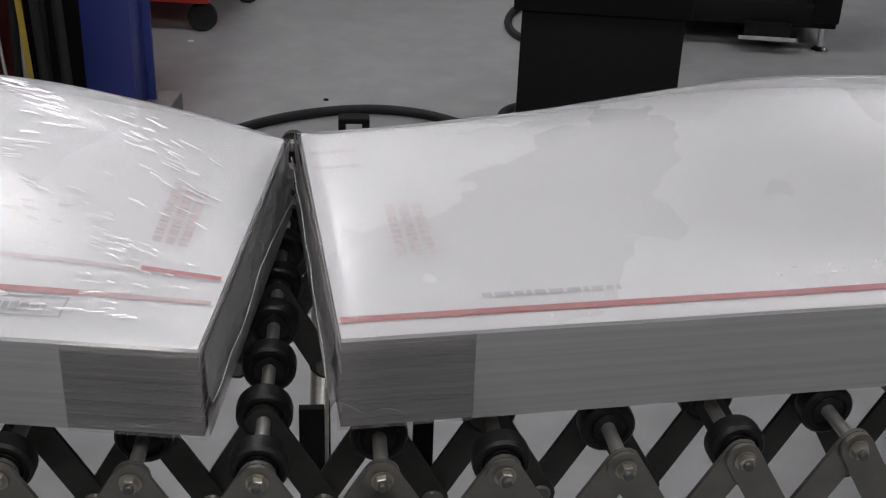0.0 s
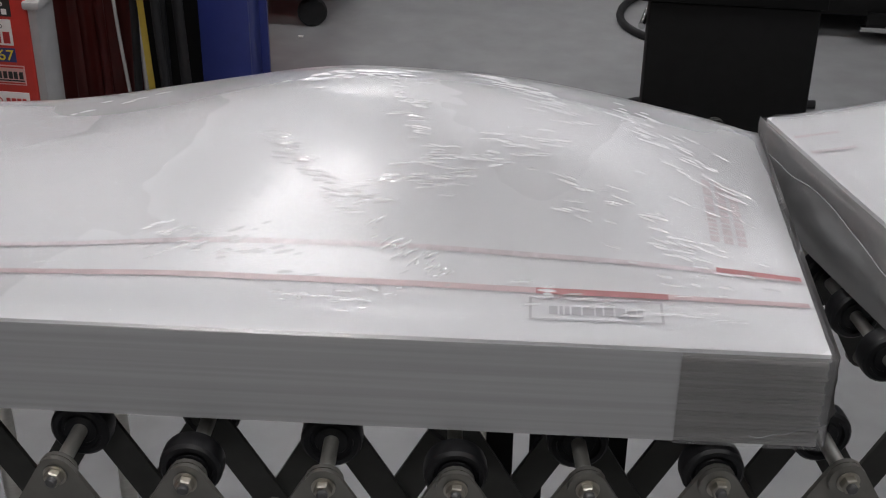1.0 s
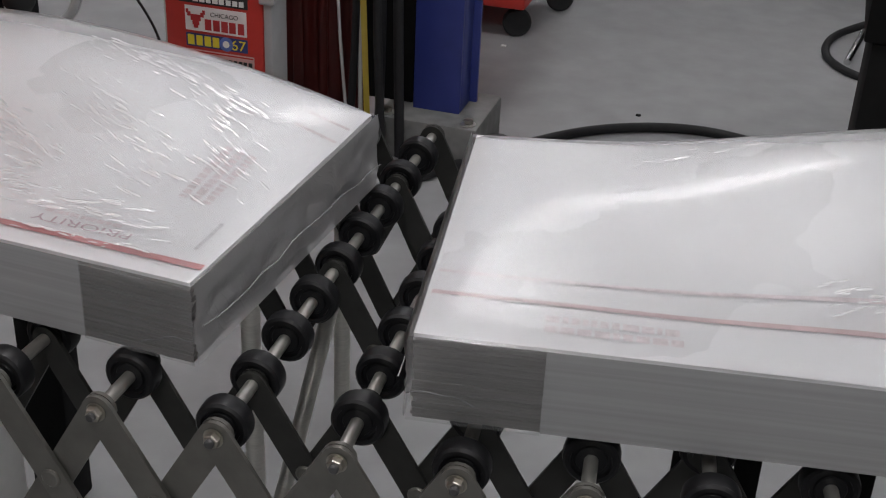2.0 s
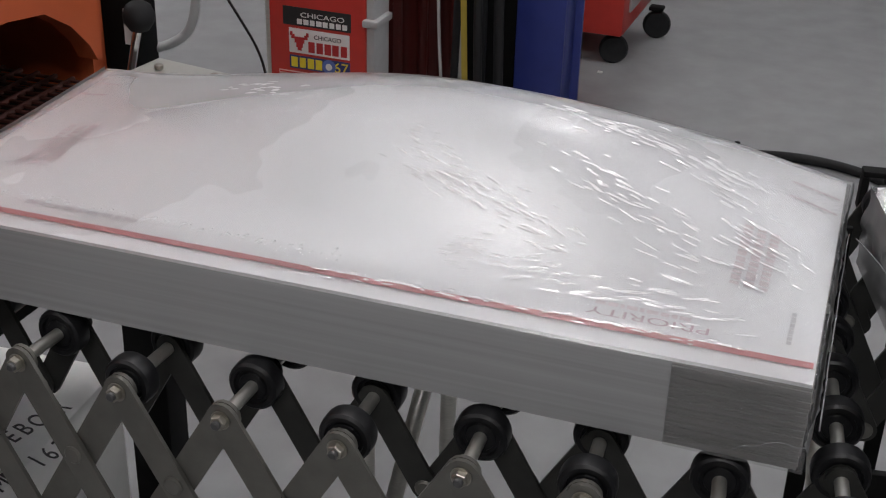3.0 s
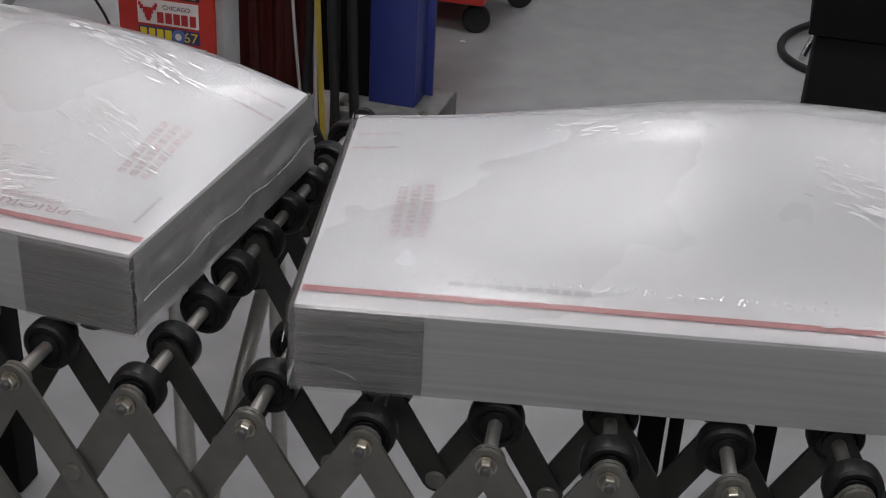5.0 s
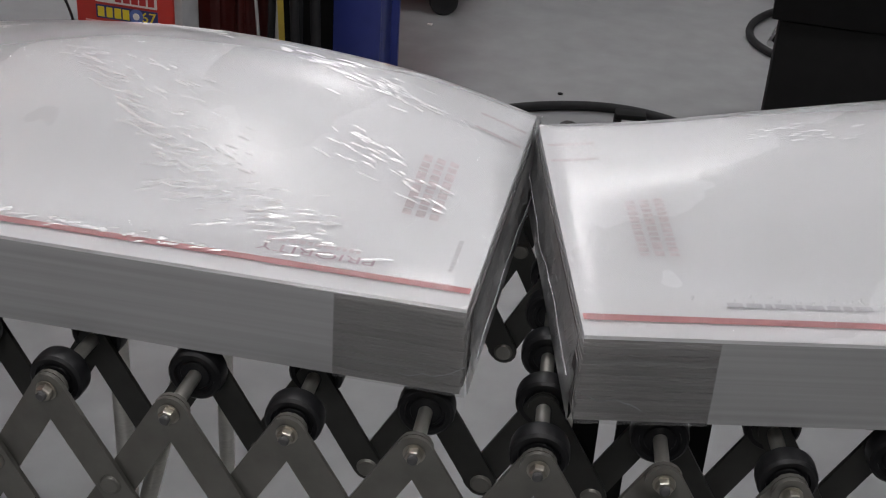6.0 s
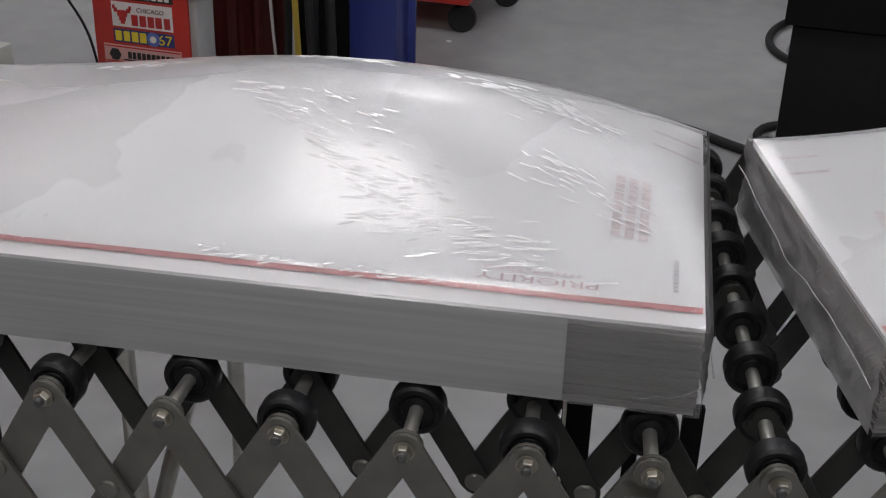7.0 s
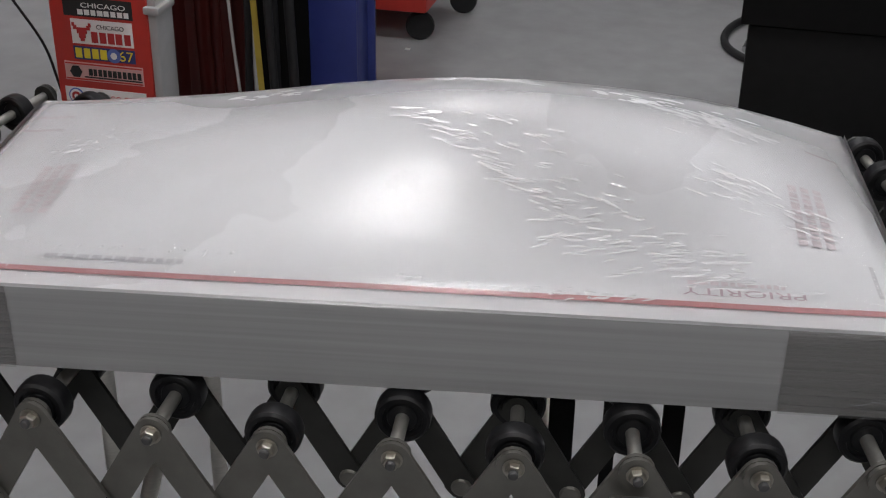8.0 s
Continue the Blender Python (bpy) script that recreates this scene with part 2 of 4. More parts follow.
def tube_curve(name, points, radius, mat, parent=None, label=""):
    cu = bpy.data.curves.new(name, "CURVE")
    cu.dimensions, cu.bevel_depth, cu.bevel_resolution, cu.resolution_u = "3D", radius, 4, 8
    sp = cu.splines.new("NURBS")
    sp.points.add(len(points) - 1)
    for p, co in zip(sp.points, points):
        p.co = (*co, 1)
    sp.use_endpoint_u, sp.order_u = True, 4
    cu.use_fill_caps = True
    tmp = bpy.data.objects.new(name, cu)
    me = bpy.data.meshes.new_from_object(tmp)
    bpy.data.objects.remove(tmp)
    me.materials.clear()
    me.materials.append(mat)
    me.shade_smooth()
    ob = new(name, me)
    if parent:
        ob.parent = parent
    return tagged(ob, label)


# ---- the hall ----
def hall():
    tagged(part("floor", boxed(-14, 14, -9, 15, -0.2, 0.0), CONCRETE), "smooth light grey sealed concrete workshop floor", "floor", kind="structure")
    tagged(part("ceiling", boxed(-14, 14, -9, 15, 5.0, 5.2), CEILING), "white painted flat hall ceiling", "ceiling", kind="structure")
    for name, b in (("wall_north", (-14, 14, 15, 15.2)), ("wall_south", (-14, 14, -9.2, -9)), ("wall_east", (14, 14.2, -9, 15)), ("wall_west", (-14.2, -14, -9, 15))):
        tagged(part(name, boxed(*b, 0, 5), PLASTER), "plain pale painted block wall", "wall", kind="structure")


def ceiling_lights():
    bm = boxed(-1.2, 1.2, -0.09, 0.09, 0, 0.08, bevel=0.01)
    housing = smooth(mesh_of(bm, "housing", CEILING))
    bm = bmesh.new()
    rod(bm, (-1.16, 0, -0.016), (1.16, 0, -0.016), 0.013, 10)
    tube = smooth(mesh_of(bm, "tube", TUBE))
    first = None
    for x in (-5.2, -1.6, 2.0, 5.6):
        for y in (1.7, 4.3, 6.9, 9.5):
            m = pose(x, y, 4.3)
            if first is None:
                first = thing("ceiling_light", "lit fluorescent batten hung under the ceiling", "ceiling light", m, "fluorescent lights")
                part("housing", housing, CEILING, first)
                for dy in (-0.05, 0.05):
                    part("tube", tube, TUBE, first, "glowing white tube").location = (0, dy, 0)
                for dx in (-0.9, 0.9):
                    part("hanger", rod(bmesh.new(), (dx, 0, 0.08), (dx, 0, 0.7), 0.006, 8), STEEL, first)
            else:
                copy_thing(first, m)


def unseen_bay_lamps():
    # this lamp is inferred from the soft glow on the bundle tops
    c = thing("high_bay_lamp", "unseen round high-bay lamp under the ceiling, most added as fill", "ceiling light", pose(-1.05, 6.5, 4.2), "high-bay lamps")
    part("reflector", lathe(bmesh.new(), [(0.14, 0.36), (0.20, 0.33), (0.455, 0.02), (0.46, 0.0), (0.445, 0.0), (0.435, 0.02)], 32, "z"), STEEL, c)
    part("lens", lathe(bmesh.new(), [(0.43, 0.012), (0.43, 0.016)], 32, "z"), BAY_GLOW, c, "glowing white lens")
    part("ballast", lathe(bmesh.new(), [(0.08, 0.361), (0.09, 0.38), (0.09, 0.52), (0.06, 0.54)], 24, "z"), GREY_PAINT, c)
    part("hanger", rod(bmesh.new(), (0, 0, 0.541), (0, 0, 0.8), 0.006, 8), STEEL, c)
    # unseen copies added as fill for the near floor, links and bundles
    for x, y in ((-0.6, 2.1), (3.0, 2.1), (-4.2, 2.1), (0.5, -1.3), (-3.0, -1.3), (3.6, -1.3), (0.5, -4.2)):
        copy_thing(c, pose(x, y, 4.2))


hall()
ceiling_lights()
unseen_bay_lamps()

# ---- the curved skate-wheel conveyor ----
CX, CY, R = -0.17, 4.045, 3.229          # centre and near-side radius of its bend
AXLE_Z, WHEEL_R, WIDE = 0.78, 0.024, 0.63
STEP = 0.1 / 3.25                            # angle between two axles
A0 = math.asin(-CX / 3.25)                   # angle of the axle counted as number -4
PULL = {-9: -0.016, -8: -0.012, -7: -0.005, -6: -0.002, -5: 0.005, -4: 0.011, -3: 0.009, -2: 0.011, -1: 0.008, 0: 0.005, 1: 0.002}  # how far single axles are pulled along


def along(angle, inward=0.0, z=0.0, turn=0.0):
    """A pose on the bend: x follows the conveyor, y points to its inner side."""
    r = R - inward
    return Matrix.Translation((CX + r * math.sin(angle), CY - r * math.cos(angle), z)) @ Matrix.Rotation(angle + radians(turn), 4, "Z")


def wheel_mesh():
    bm = bmesh.new()
    w, r = 0.010, WHEEL_R
    lathe(bm, [(0.0085, -w + 0.002), (0.0125, -w + 0.002), (0.0135, -w + 0.0035), (0.0165, -w + 0.0035), (0.0175, -w), (r - 0.003, -w), (r - 0.0006, -w + 0.0022),
               (r, -w + 0.005), (r, w - 0.005), (r - 0.0006, w - 0.0022), (r - 0.003, w), (0.0175, w), (0.0165, w - 0.0035), (0.0085, w - 0.002)], 26)
    return smooth(mesh_of(bm, "wheel", WHEEL), 35)


def conveyor():
    top = thing("skate_wheel_conveyor", "curved extendable gravity conveyor with black skate wheels on steel scissor links", "conveyor")
    wheel = wheel_mesh()
    bm = bmesh.new()
    lathe(bm, [(0.006, -0.022), (0.006, WIDE + 0.022)], 14)
    axle = smooth(mesh_of(bm, "axle", STEEL))
    bm = bmesh.new()
    lathe(bm, [(0.0090, -0.0185), (0.0090, -0.0175), (0.0085, -0.017)], 20)
    lathe(bm, [(0.0062, -0.0245), (0.0071, -0.0235), (0.0071, -0.0185)], 6)
    bolt = smooth(mesh_of(bm, "bolt", BOLT), 25)
    bm = lathe(bmesh.new(), [(0.0030, -0.0285), (0.0042, -0.0276), (0.0042, -0.0245)], 12)
    stud = smooth(mesh_of(bm, "stud", HUB), 25)
    bm = bmesh.new()
    lathe(bm, [(0.0075, -0.0195), (0.0095, -0.018), (0.0095, -0.0165)], 14)
    rivet = smooth(mesh_of(bm, "rivet", LINK), 25)
    drop = 0.17
    p = 0.1

    def link(s, inward, y0, y1, right, width, down, mat):
        run = p * (R - inward) / R * (1 if down > 0.1 else 0.5)
        bm = flat_bar(bmesh.new(), (0, 0), (run if right else -run, -down), width, y0, y1)
        return smooth(mesh_of(bm, "link", mat), 30)

    near_r = link(0, 0, -0.0165, -0.0125, True, 0.029, drop, LINK)
    near_l = link(0, 0, -0.0115, -0.0075, False, 0.029, drop, LINK)
    # far and inner links take the steel darkened for shade
    far_r = link(0, WIDE, 0.0, 0.004, True, 0.029, drop, SHADED_LINK)
    far_l = link(0, WIDE, 0.005, 0.009, False, 0.029, drop, SHADED_LINK)
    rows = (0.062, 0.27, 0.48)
    inner = [(w, *(link(0, w, y, y + 0.004, y == 0, 0.026, 0.085 if w < 0.4 else drop, SHADED_LINK) for y in (0, 0.005))) for w in rows]
    rest = {}
    for k in range(-9, 46):
        a = A0 + (k + 4) * STEP + PULL.get(k, 0.0) / R
        seen = k <= 11
        wheels = [0.046 + 0.0705 * i for i in range(9)] if k % 2 == 0 else [0.006 + 0.0705 * i for i in range(9)]
        jig = random.Random(k)
        pieces = [("axle", axle, along(a, 0, AXLE_Z))]
        pieces += [("bolt", bolt, along(a, 0, AXLE_Z) @ pose(0, 0, 0, 0, jig.uniform(0, 60), 0))]
        pieces += [("stud", stud, along(a, 0, AXLE_Z))]
        pieces += [("link", near_r, along(a, 0, AXLE_Z, -jig.uniform(0.2, 0.6) + 0.6 * 1)), ("link", near_l, along(a, 0, AXLE_Z))]
        pieces += [("link", far_r, along(a, WIDE, AXLE_Z)), ("link", far_l, along(a, WIDE, AXLE_Z))]
        pieces += [("rivet", rivet, along(a + STEP / 2, 0, AXLE_Z - drop / 2)), ("rivet", rivet, along(a, 0, AXLE_Z - drop))]
        for w, right, left in inner:
            pieces += [("link", right, along(a, w, AXLE_Z)), ("link", left, along(a, w, AXLE_Z)), ("rivet", rivet, along(a + STEP / 2, w - 0.0 + 0.017, AXLE_Z - 0.085))]
        spin = [("wheel", wheel, along(a, w, AXLE_Z) @ pose(0, 0, 0, 0, jig.uniform(0, 90), 0)) for w in wheels]
        if seen:
            for name, me, m in pieces + spin:
                ob = new(name, me)
                ob.parent = top
                ob.matrix_basis = m
        else:
            for name, me, m in pieces + spin:
                rest.setdefault((name, me.materials[0].name), []).append((me, m))
    for (name, mat), items in rest.items():
        bm = bmesh.new()
        for me, m in items:
            n = len(bm.verts)
            bm.from_mesh(me)
            bm.verts.ensure_lookup_table()
            for v in bm.verts[n:]:
                v.co = m @ v.co
        me = bpy.data.meshes.new(name)
        bm.to_mesh(me)
        bm.free()
        me.materials.append(bpy.data.materials[mat])
        me.shade_smooth()
        tagged(new("far_" + name, me), kind="stuff").parent = top
    # stands: two legs a side with cross tubes and casters
    for k, w0 in ((0, 0.10), (-5.6, 0.30), (14, 0.10), (28, 0.10)):
        a = A0 + (k + 4) * STEP
        sides = ((-0.052 / R, STEEL if k else BLACK, 0.011), (0.048 / R, BLACK, 0.009))
        for da, mat, r in sides if k > -5 else sides[:1]:
            for w in (w0, WIDE - 0.06):
                m = along(a + da, w)
                bm = bmesh.new()
                if mat is BLACK:
                    box(bm, -r, r, -0.004, 0.004, 0.08, AXLE_Z - 0.012, 0.001, m)
                else:
                    rod(bm, m @ Vector((0, 0, 0.08)), m @ Vector((0, 0, AXLE_Z - 0.012)), r)
                part("leg", bm, mat, top, "black flat steel leg" if mat is BLACK else "bare steel tube leg")
                bm = lathe(bmesh.new(), [(0.02, -0.012), (0.04, -0.012), (0.04, 0.012), (0.02, 0.012)], 20)
                wh = part("caster_wheel", bm, RUBBER, top)
                wh.matrix_basis = m @ pose(0, 0, 0.04)
                bm = boxed(-0.02, 0.02, -0.018, 0.018, 0.075, 0.083)
                part("caster_fork", bm, STEEL, top).matrix_basis = m
        if k == 0:
            m = along(a, -0.03)
            part("leg", rod(bmesh.new(), m @ Vector((0, 0, 0.0)), m @ Vector((0, 0, AXLE_Z - 0.022)), 0.0085, 16), STEEL, top, "bare steel tube leg")
            part("leg_clip", boxed(-0.016, 0.016, -0.012, 0.008, AXLE_Z - 0.026, AXLE_Z - 0.016, 0.002, m), LINK, top)
        if k > -5:
            bm = bmesh.new()
            for q in ((-0.019, -0.010, -0.025, 0.018), (0.010, 0.019, -0.025, 0.018), (-0.019, 0.019, 0.0185, 0.026)):
                box(bm, q[0], q[1], WIDE + 0.015, WIDE + 0.035, AXLE_Z + q[2], AXLE_Z + q[3], 0.002, along(a))
            part("end_bracket", bm, BLACK, top, "black U-shaped end bracket")
        p0, p1 = along(a - 0.052 / R, w0) @ Vector((0, 0, 0.30)), along(a - 0.052 / R, WIDE - 0.06) @ Vector((0, 0, 0.62))
        bm = bmesh.new()
        rod(bm, p0, p1, 0.011)
        part("brace", bm, STEEL, top, "bare steel tube brace")


conveyor()

# ---- shrink-wrapped bundles of flat boxes ----
LONG, DEEP = 0.843, 0.383
THICKS = {1: 0.083, 2: 0.081, 3: 0.079, 4: 0.080}
SHEETS = 24


# per bundle: height of the bulge, where along the bundle it peaks, its reach to either side
BULGE = {1: (0.062, 0.12, 0.30, 0.40), 2: (0.074, 0.06, 0.25, 0.36), 3: (0.066, 0.02, 0.27, 0.38), 4: (0.064, 0.05, 0.28, 0.42)}


def swell(u, v, seed):
    """Height of the bulging top over the stack's edge."""
    tall, mid, left, right = BULGE[seed]
    s = v / DEEP + 0.5
    side = max(0.0, math.sin(math.pi * 0.70 * min(1, max(0, (s - 0.10) / 0.90)))) ** 1.5
    lump = math.exp(-((u - mid) / (left if u < mid else right)) ** 2)
    edge = max(0.0, 1 - (abs(u) / (LONG / 2)) ** 6)
    rip = 0.0022 * noise.noise((u * 7, v * 9, seed * 3.1)) * edge * min(1, s * 5)
    return tall * side * lump * edge + 0.005 * s * s + rip


def sheet_grid(bm, u0, u1, v0, v1, lift, seed, nu=48, nv=24):
    rows = []
    for i in range(nu + 1):
        u = u0 + (u1 - u0) * i / nu
        rows.append([bm.verts.new((u, v, THICKS[seed] + swell(u, v, seed) + lift)) for v in [v0 + (v1 - v0) * j / nv for j in range(nv + 1)]])
    for p, q in zip(rows, rows[1:]):
        for j in range(nv):
            bm.faces.new((p[j], q[j], q[j + 1], p[j + 1]))
    return rows


def printed(parent, name, mat, u0, u1, v0, v1, seed, lift=0.0012):
    bm = bmesh.new()
    sheet_grid(bm, u0, u1, v0, v1, lift, seed, max(2, int((u1 - u0) / 0.02)), max(1, int((v1 - v0) / 0.02)))
    return part(name, bm, mat, parent)


def text_bars(parent, mat, u0, v0, u1, v1, lines, across, seed, name="print_bar"):
    """Unreadable print as broken bars; across: the lines run along v."""
    jig = random.Random(seed * 97 + lines)
    for i in range(lines):
        a, b = i / lines + 0.12 / lines, (i + 1) / lines - 0.22 / lines
        t = 0.0
        while t < 0.97:
            n = min(1.0, t + jig.uniform(0.03, 0.13))
            if across:
                printed(parent, name, mat, u0 + (u1 - u0) * a, u0 + (u1 - u0) * b, v0 + (v1 - v0) * t, v0 + (v1 - v0) * n, seed)
            else:
                printed(parent, name, mat, u0 + (u1 - u0) * t, u0 + (u1 - u0) * n, v0 + (v1 - v0) * a, v0 + (v1 - v0) * b, seed)
            t = n + 0.022


def puckers(parent, seed, bands):
    """Short raised folds of the film, side by side like the rungs of a ladder."""
    jig = random.Random(seed * 13 + 5)
    bm = bmesh.new()
    for u0, v0, u1, v1, count, turn, half, stray in bands:
        for i in range(round(count * 1.3)):
            f = (i / 1.3 + jig.uniform(-0.4, 0.4)) / max(1, count - 1)
            u, v = u0 + (u1 - u0) * f + jig.gauss(0, stray), v0 + (v1 - v0) * f + jig.gauss(0, stray)
            if abs(u) > LONG / 2 - 0.02 or abs(v) > DEEP / 2 - 0.012:
                continue
            run, wide = half * jig.uniform(0.30, 0.95), jig.uniform(0.0008, 0.0016)
            tall = wide * jig.uniform(0.35, 0.75)
            a = math.radians(turn + jig.gauss(0, 6))
            ca, sa, bow = math.cos(a), math.sin(a), jig.uniform(-0.10, 0.10)
            grid = []
            for p in range(7):
                f = -1 + p / 3
                row = []
                for q in range(5):
                    g = -1 + q / 2
                    w = wide * math.sqrt(max(0.02, 1 - f * f))
                    x, y = f * run, g * w + bow * run * f * f
                    x, y = u + ca * x - sa * y, v + sa * x + ca * y
                    lift = tall * (1 - f * f) * (1 - g * g) * (1 + 0.55 * g)
                    row.append(bm.verts.new((x, y, THICKS[seed] + swell(x, y, seed) + 0.0031 + lift)))
                grid.append(row)
            for r0, r1 in zip(grid, grid[1:]):
                for q in range(4):
                    bm.faces.new((r0[q], r1[q], r1[q + 1], r0[q + 1]))
    tagged(part("pucker_patch", bm, FILM_PUCKER, parent, "small film puckers, whitened to stand in for glints", 80), kind="stuff")


def top_lettering(parent, text, mat, u0, u1, v0, v1, seed):
    """Words printed upside down on the top sheet, following its bulge."""
    cu = bpy.data.curves.new("lettering", "FONT")
    cu.body = text
    tmp = bpy.data.objects.new("lettering", cu)
    me = bpy.data.meshes.new_from_object(tmp)
    bpy.data.objects.remove(tmp)
    xs, ys = [v.co.x for v in me.vertices], [v.co.y for v in me.vertices]
    a, b, c, d = min(xs), max(xs), min(ys), max(ys)
    for w in me.vertices:
        x, y = u1 - (w.co.x - a) / (b - a) * (u1 - u0), v1 - (w.co.y - c) / (d - c) * (v1 - v0)
        w.co = (x, y, THICKS[seed] + swell(x, y, seed) + 0.0016)
    me.materials.clear()
    me.materials.append(mat)
    ob = new("lettering", me)
    ob.parent = parent
    return ob


# per bundle: each ladder of puckers from one place to another, how many, their direction, half length and scatter
PUCKERS = {
    1: [(0.26, 0.10, 0.36, 0.14, 30, -6, 0.012, 0.010), (-0.28, 0.15, -0.18, 0.15, 10, 4, 0.008, 0.006), (-0.05, -0.14, 0.25, -0.14, 18, 4, 0.006, 0.005), (0.10, 0.155, 0.30, 0.16, 16, 2, 0.010, 0.006)],
    2: [(-0.02, 0.02, 0.06, -0.055, 34, -8, 0.012, 0.006), (0.06, -0.05, 0.22, 0.03, 52, 8, 0.013, 0.010), (0.00, 0.11, 0.10, 0.14, 40, -4, 0.012, 0.012), (0.16, 0.15, 0.24, 0.09, 34, -4, 0.014, 0.010), (0.09, 0.10, 0.12, 0.0, 26, 2, 0.010, 0.008),
        (0.08, -0.08, 0.14, -0.12, 26, 40, 0.007, 0.008), (0.02, -0.15, 0.10, -0.14, 18, 4, 0.006, 0.006), (0.24, -0.01, 0.38, -0.10, 40, -10, 0.012, 0.022), (0.28, 0.12, 0.38, 0.02, 40, -14, 0.014, 0.018), (-0.10, -0.09, 0.02, -0.11, 30, 14, 0.009, 0.012),
        (0.20, -0.13, 0.36, -0.15, 24, 4, 0.010, 0.008), (-0.26, 0.13, -0.16, 0.15, 6, 6, 0.010, 0.006)],
    3: [(0.03, -0.01, 0.20, -0.07, 60, -18, 0.013, 0.012), (0.10, -0.10, 0.34, -0.13, 70, 4, 0.012, 0.012), (0.13, 0.13, 0.34, 0.09, 64, -12, 0.014, 0.014), (0.18, 0.03, 0.32, -0.06, 50, -14, 0.014, 0.018), (0.30, 0.08, 0.38, -0.04, 40, -20, 0.014, 0.016),
        (-0.22, 0.12, -0.14, 0.10, 18, -4, 0.009, 0.010), (-0.33, -0.135, 0.02, -0.14, 46, 60, 0.0035, 0.003), (0.02, 0.03, 0.10, -0.02, 14, -10, 0.008, 0.006), (0.0, -0.165, 0.36, -0.165, 40, 6, 0.007, 0.004)],
    4: [(-0.02, 0.07, 0.15, -0.08, 52, -12, 0.014, 0.010), (0.06, 0.06, 0.20, -0.06, 30, -14, 0.010, 0.014), (0.13, -0.08, 0.30, -0.13, 80, 10, 0.011, 0.018), (0.19, 0.14, 0.33, 0.10, 56, -8, 0.014, 0.012), (0.00, 0.165, 0.10, 0.165, 16, 2, 0.012, 0.006),
        (-0.20, 0.155, -0.13, 0.15, 12, 2, 0.010, 0.006), (0.0, -0.155, 0.20, -0.165, 36, 24, 0.007, 0.005), (0.26, 0.02, 0.36, -0.03, 30, -16, 0.012, 0.018), (-0.36, 0.05, -0.30, 0.08, 14, 20, 0.008, 0.012), (-0.40, -0.13, -0.15, -0.13, 22, 60, 0.0035, 0.003)],
}


def bundle(label, seed, inset_lines):
    b = thing("wrapped_bundle", label, "bundle", None, "bundles on the conveyor")
    jig = random.Random(seed)
    h = THICKS[seed] / SHEETS
    plate = smooth(mesh_of(boxed(-LONG / 2, LONG / 2, -DEEP / 2, DEEP / 2, 0.0, h - 0.0001, bevel=0.0003), "flat_box", CARD_EDGE))
    for i in range(SHEETS - 1):
        ob = part("flat_box", plate, CARD_EDGE, b)
        ob.matrix_basis = pose(jig.uniform(-0.0012, 0.0012), jig.uniform(-0.0007, 0.0007), i * h, 0, 0, jig.uniform(-0.1, 0.1))
    bm = bmesh.new()
    rows = sheet_grid(bm, -LONG / 2, LONG / 2, -DEEP / 2, DEEP / 2, 0, seed)
    rim = [r[0] for r in rows] + rows[-1][1:] + [r[-1] for r in rows[::-1]][1:] + rows[0][::-1][1:-1]
    low = [bm.verts.new((v.co.x, v.co.y, THICKS[seed] - h)) for v in rim]
    for i in range(len(rim)):
        j = (i + 1) % len(rim)
        bm.faces.new((rim[i], low[i], low[j], rim[j]))
    part("top_sheet", bm, PAPER, b, "glossy white printed boxboard sheet")
    e, d = LONG / 2, DEEP / 2
    if inset_lines:
        printed(b, "red_line", WORN_INK, -e + 0.004, e - 0.004, -d + 0.062, -d + 0.068, seed)
        printed(b, "red_line", PINK_INK, -e + 0.004, e - 0.004, -d + 0.098, -d + 0.103, seed)
        u = e - 0.115
        for q in ((u - 0.1, u, -d + 0.030, -d + 0.032), (u - 0.1, u, -d + 0.056, -d + 0.058), (u - 0.1, u - 0.098, -d + 0.032, -d + 0.056), (u - 0.002, u, -d + 0.032, -d + 0.056)):
            printed(b, "label_frame", GREY_INK, *q, seed)
        text_bars(b, GREY_INK, u - 0.085, -d + 0.036, u - 0.015, -d + 0.052, 1, False, seed)
        text_bars(b, PINK_INK, -e + 0.10, -d + 0.02, -e + 0.21, -d + 0.05, 2, False, seed)
        text_bars(b, PINK_INK, e - 0.072, -d + 0.14, e - 0.038, -d + 0.23, 3, True, seed)
        printed(b, "red_line", RED_INK, e - 0.07, e - 0.004, -d + 0.100, -d + 0.106, seed, 0.0016)
        printed(b, "red_line", RED_INK, e - 0.21, e - 0.11, -d + 0.061, -d + 0.0675, seed, 0.0016)
    else:
        printed(b, "red_line", RED_INK, -e + 0.002, e - 0.002, -d + 0.021, -d + 0.030, seed)
        for u0, u1 in ((-e + 0.004, -e + 0.05), (e - 0.05, e - 0.004)):
            printed(b, "red_tick", PINK_INK, u0, u1, d - 0.052, d - 0.047, seed)
            printed(b, "red_tick", PINK_INK, u0, u1, d - 0.086, d - 0.081, seed)
        text_bars(b, PINK_INK, e - 0.082, -d + 0.12, e - 0.046, -d + 0.215, 3, True, seed)
        text_bars(b, PINK_INK, -e + 0.060, -d + 0.12, -e + 0.098, -d + 0.215, 3, True, seed)
        top_lettering(b, "PRIORITY", MAUVE_INK, e - 0.185, e - 0.085, -d + 0.040, -d + 0.050, seed)
        text_bars(b, PINK_INK, e - 0.18, -d + 0.054, e - 0.10, -d + 0.062, 1, False, seed)
        text_bars(b, GREY_INK, -e + 0.12, -d + 0.045, -e + 0.24, -d + 0.055, 1, False, seed)
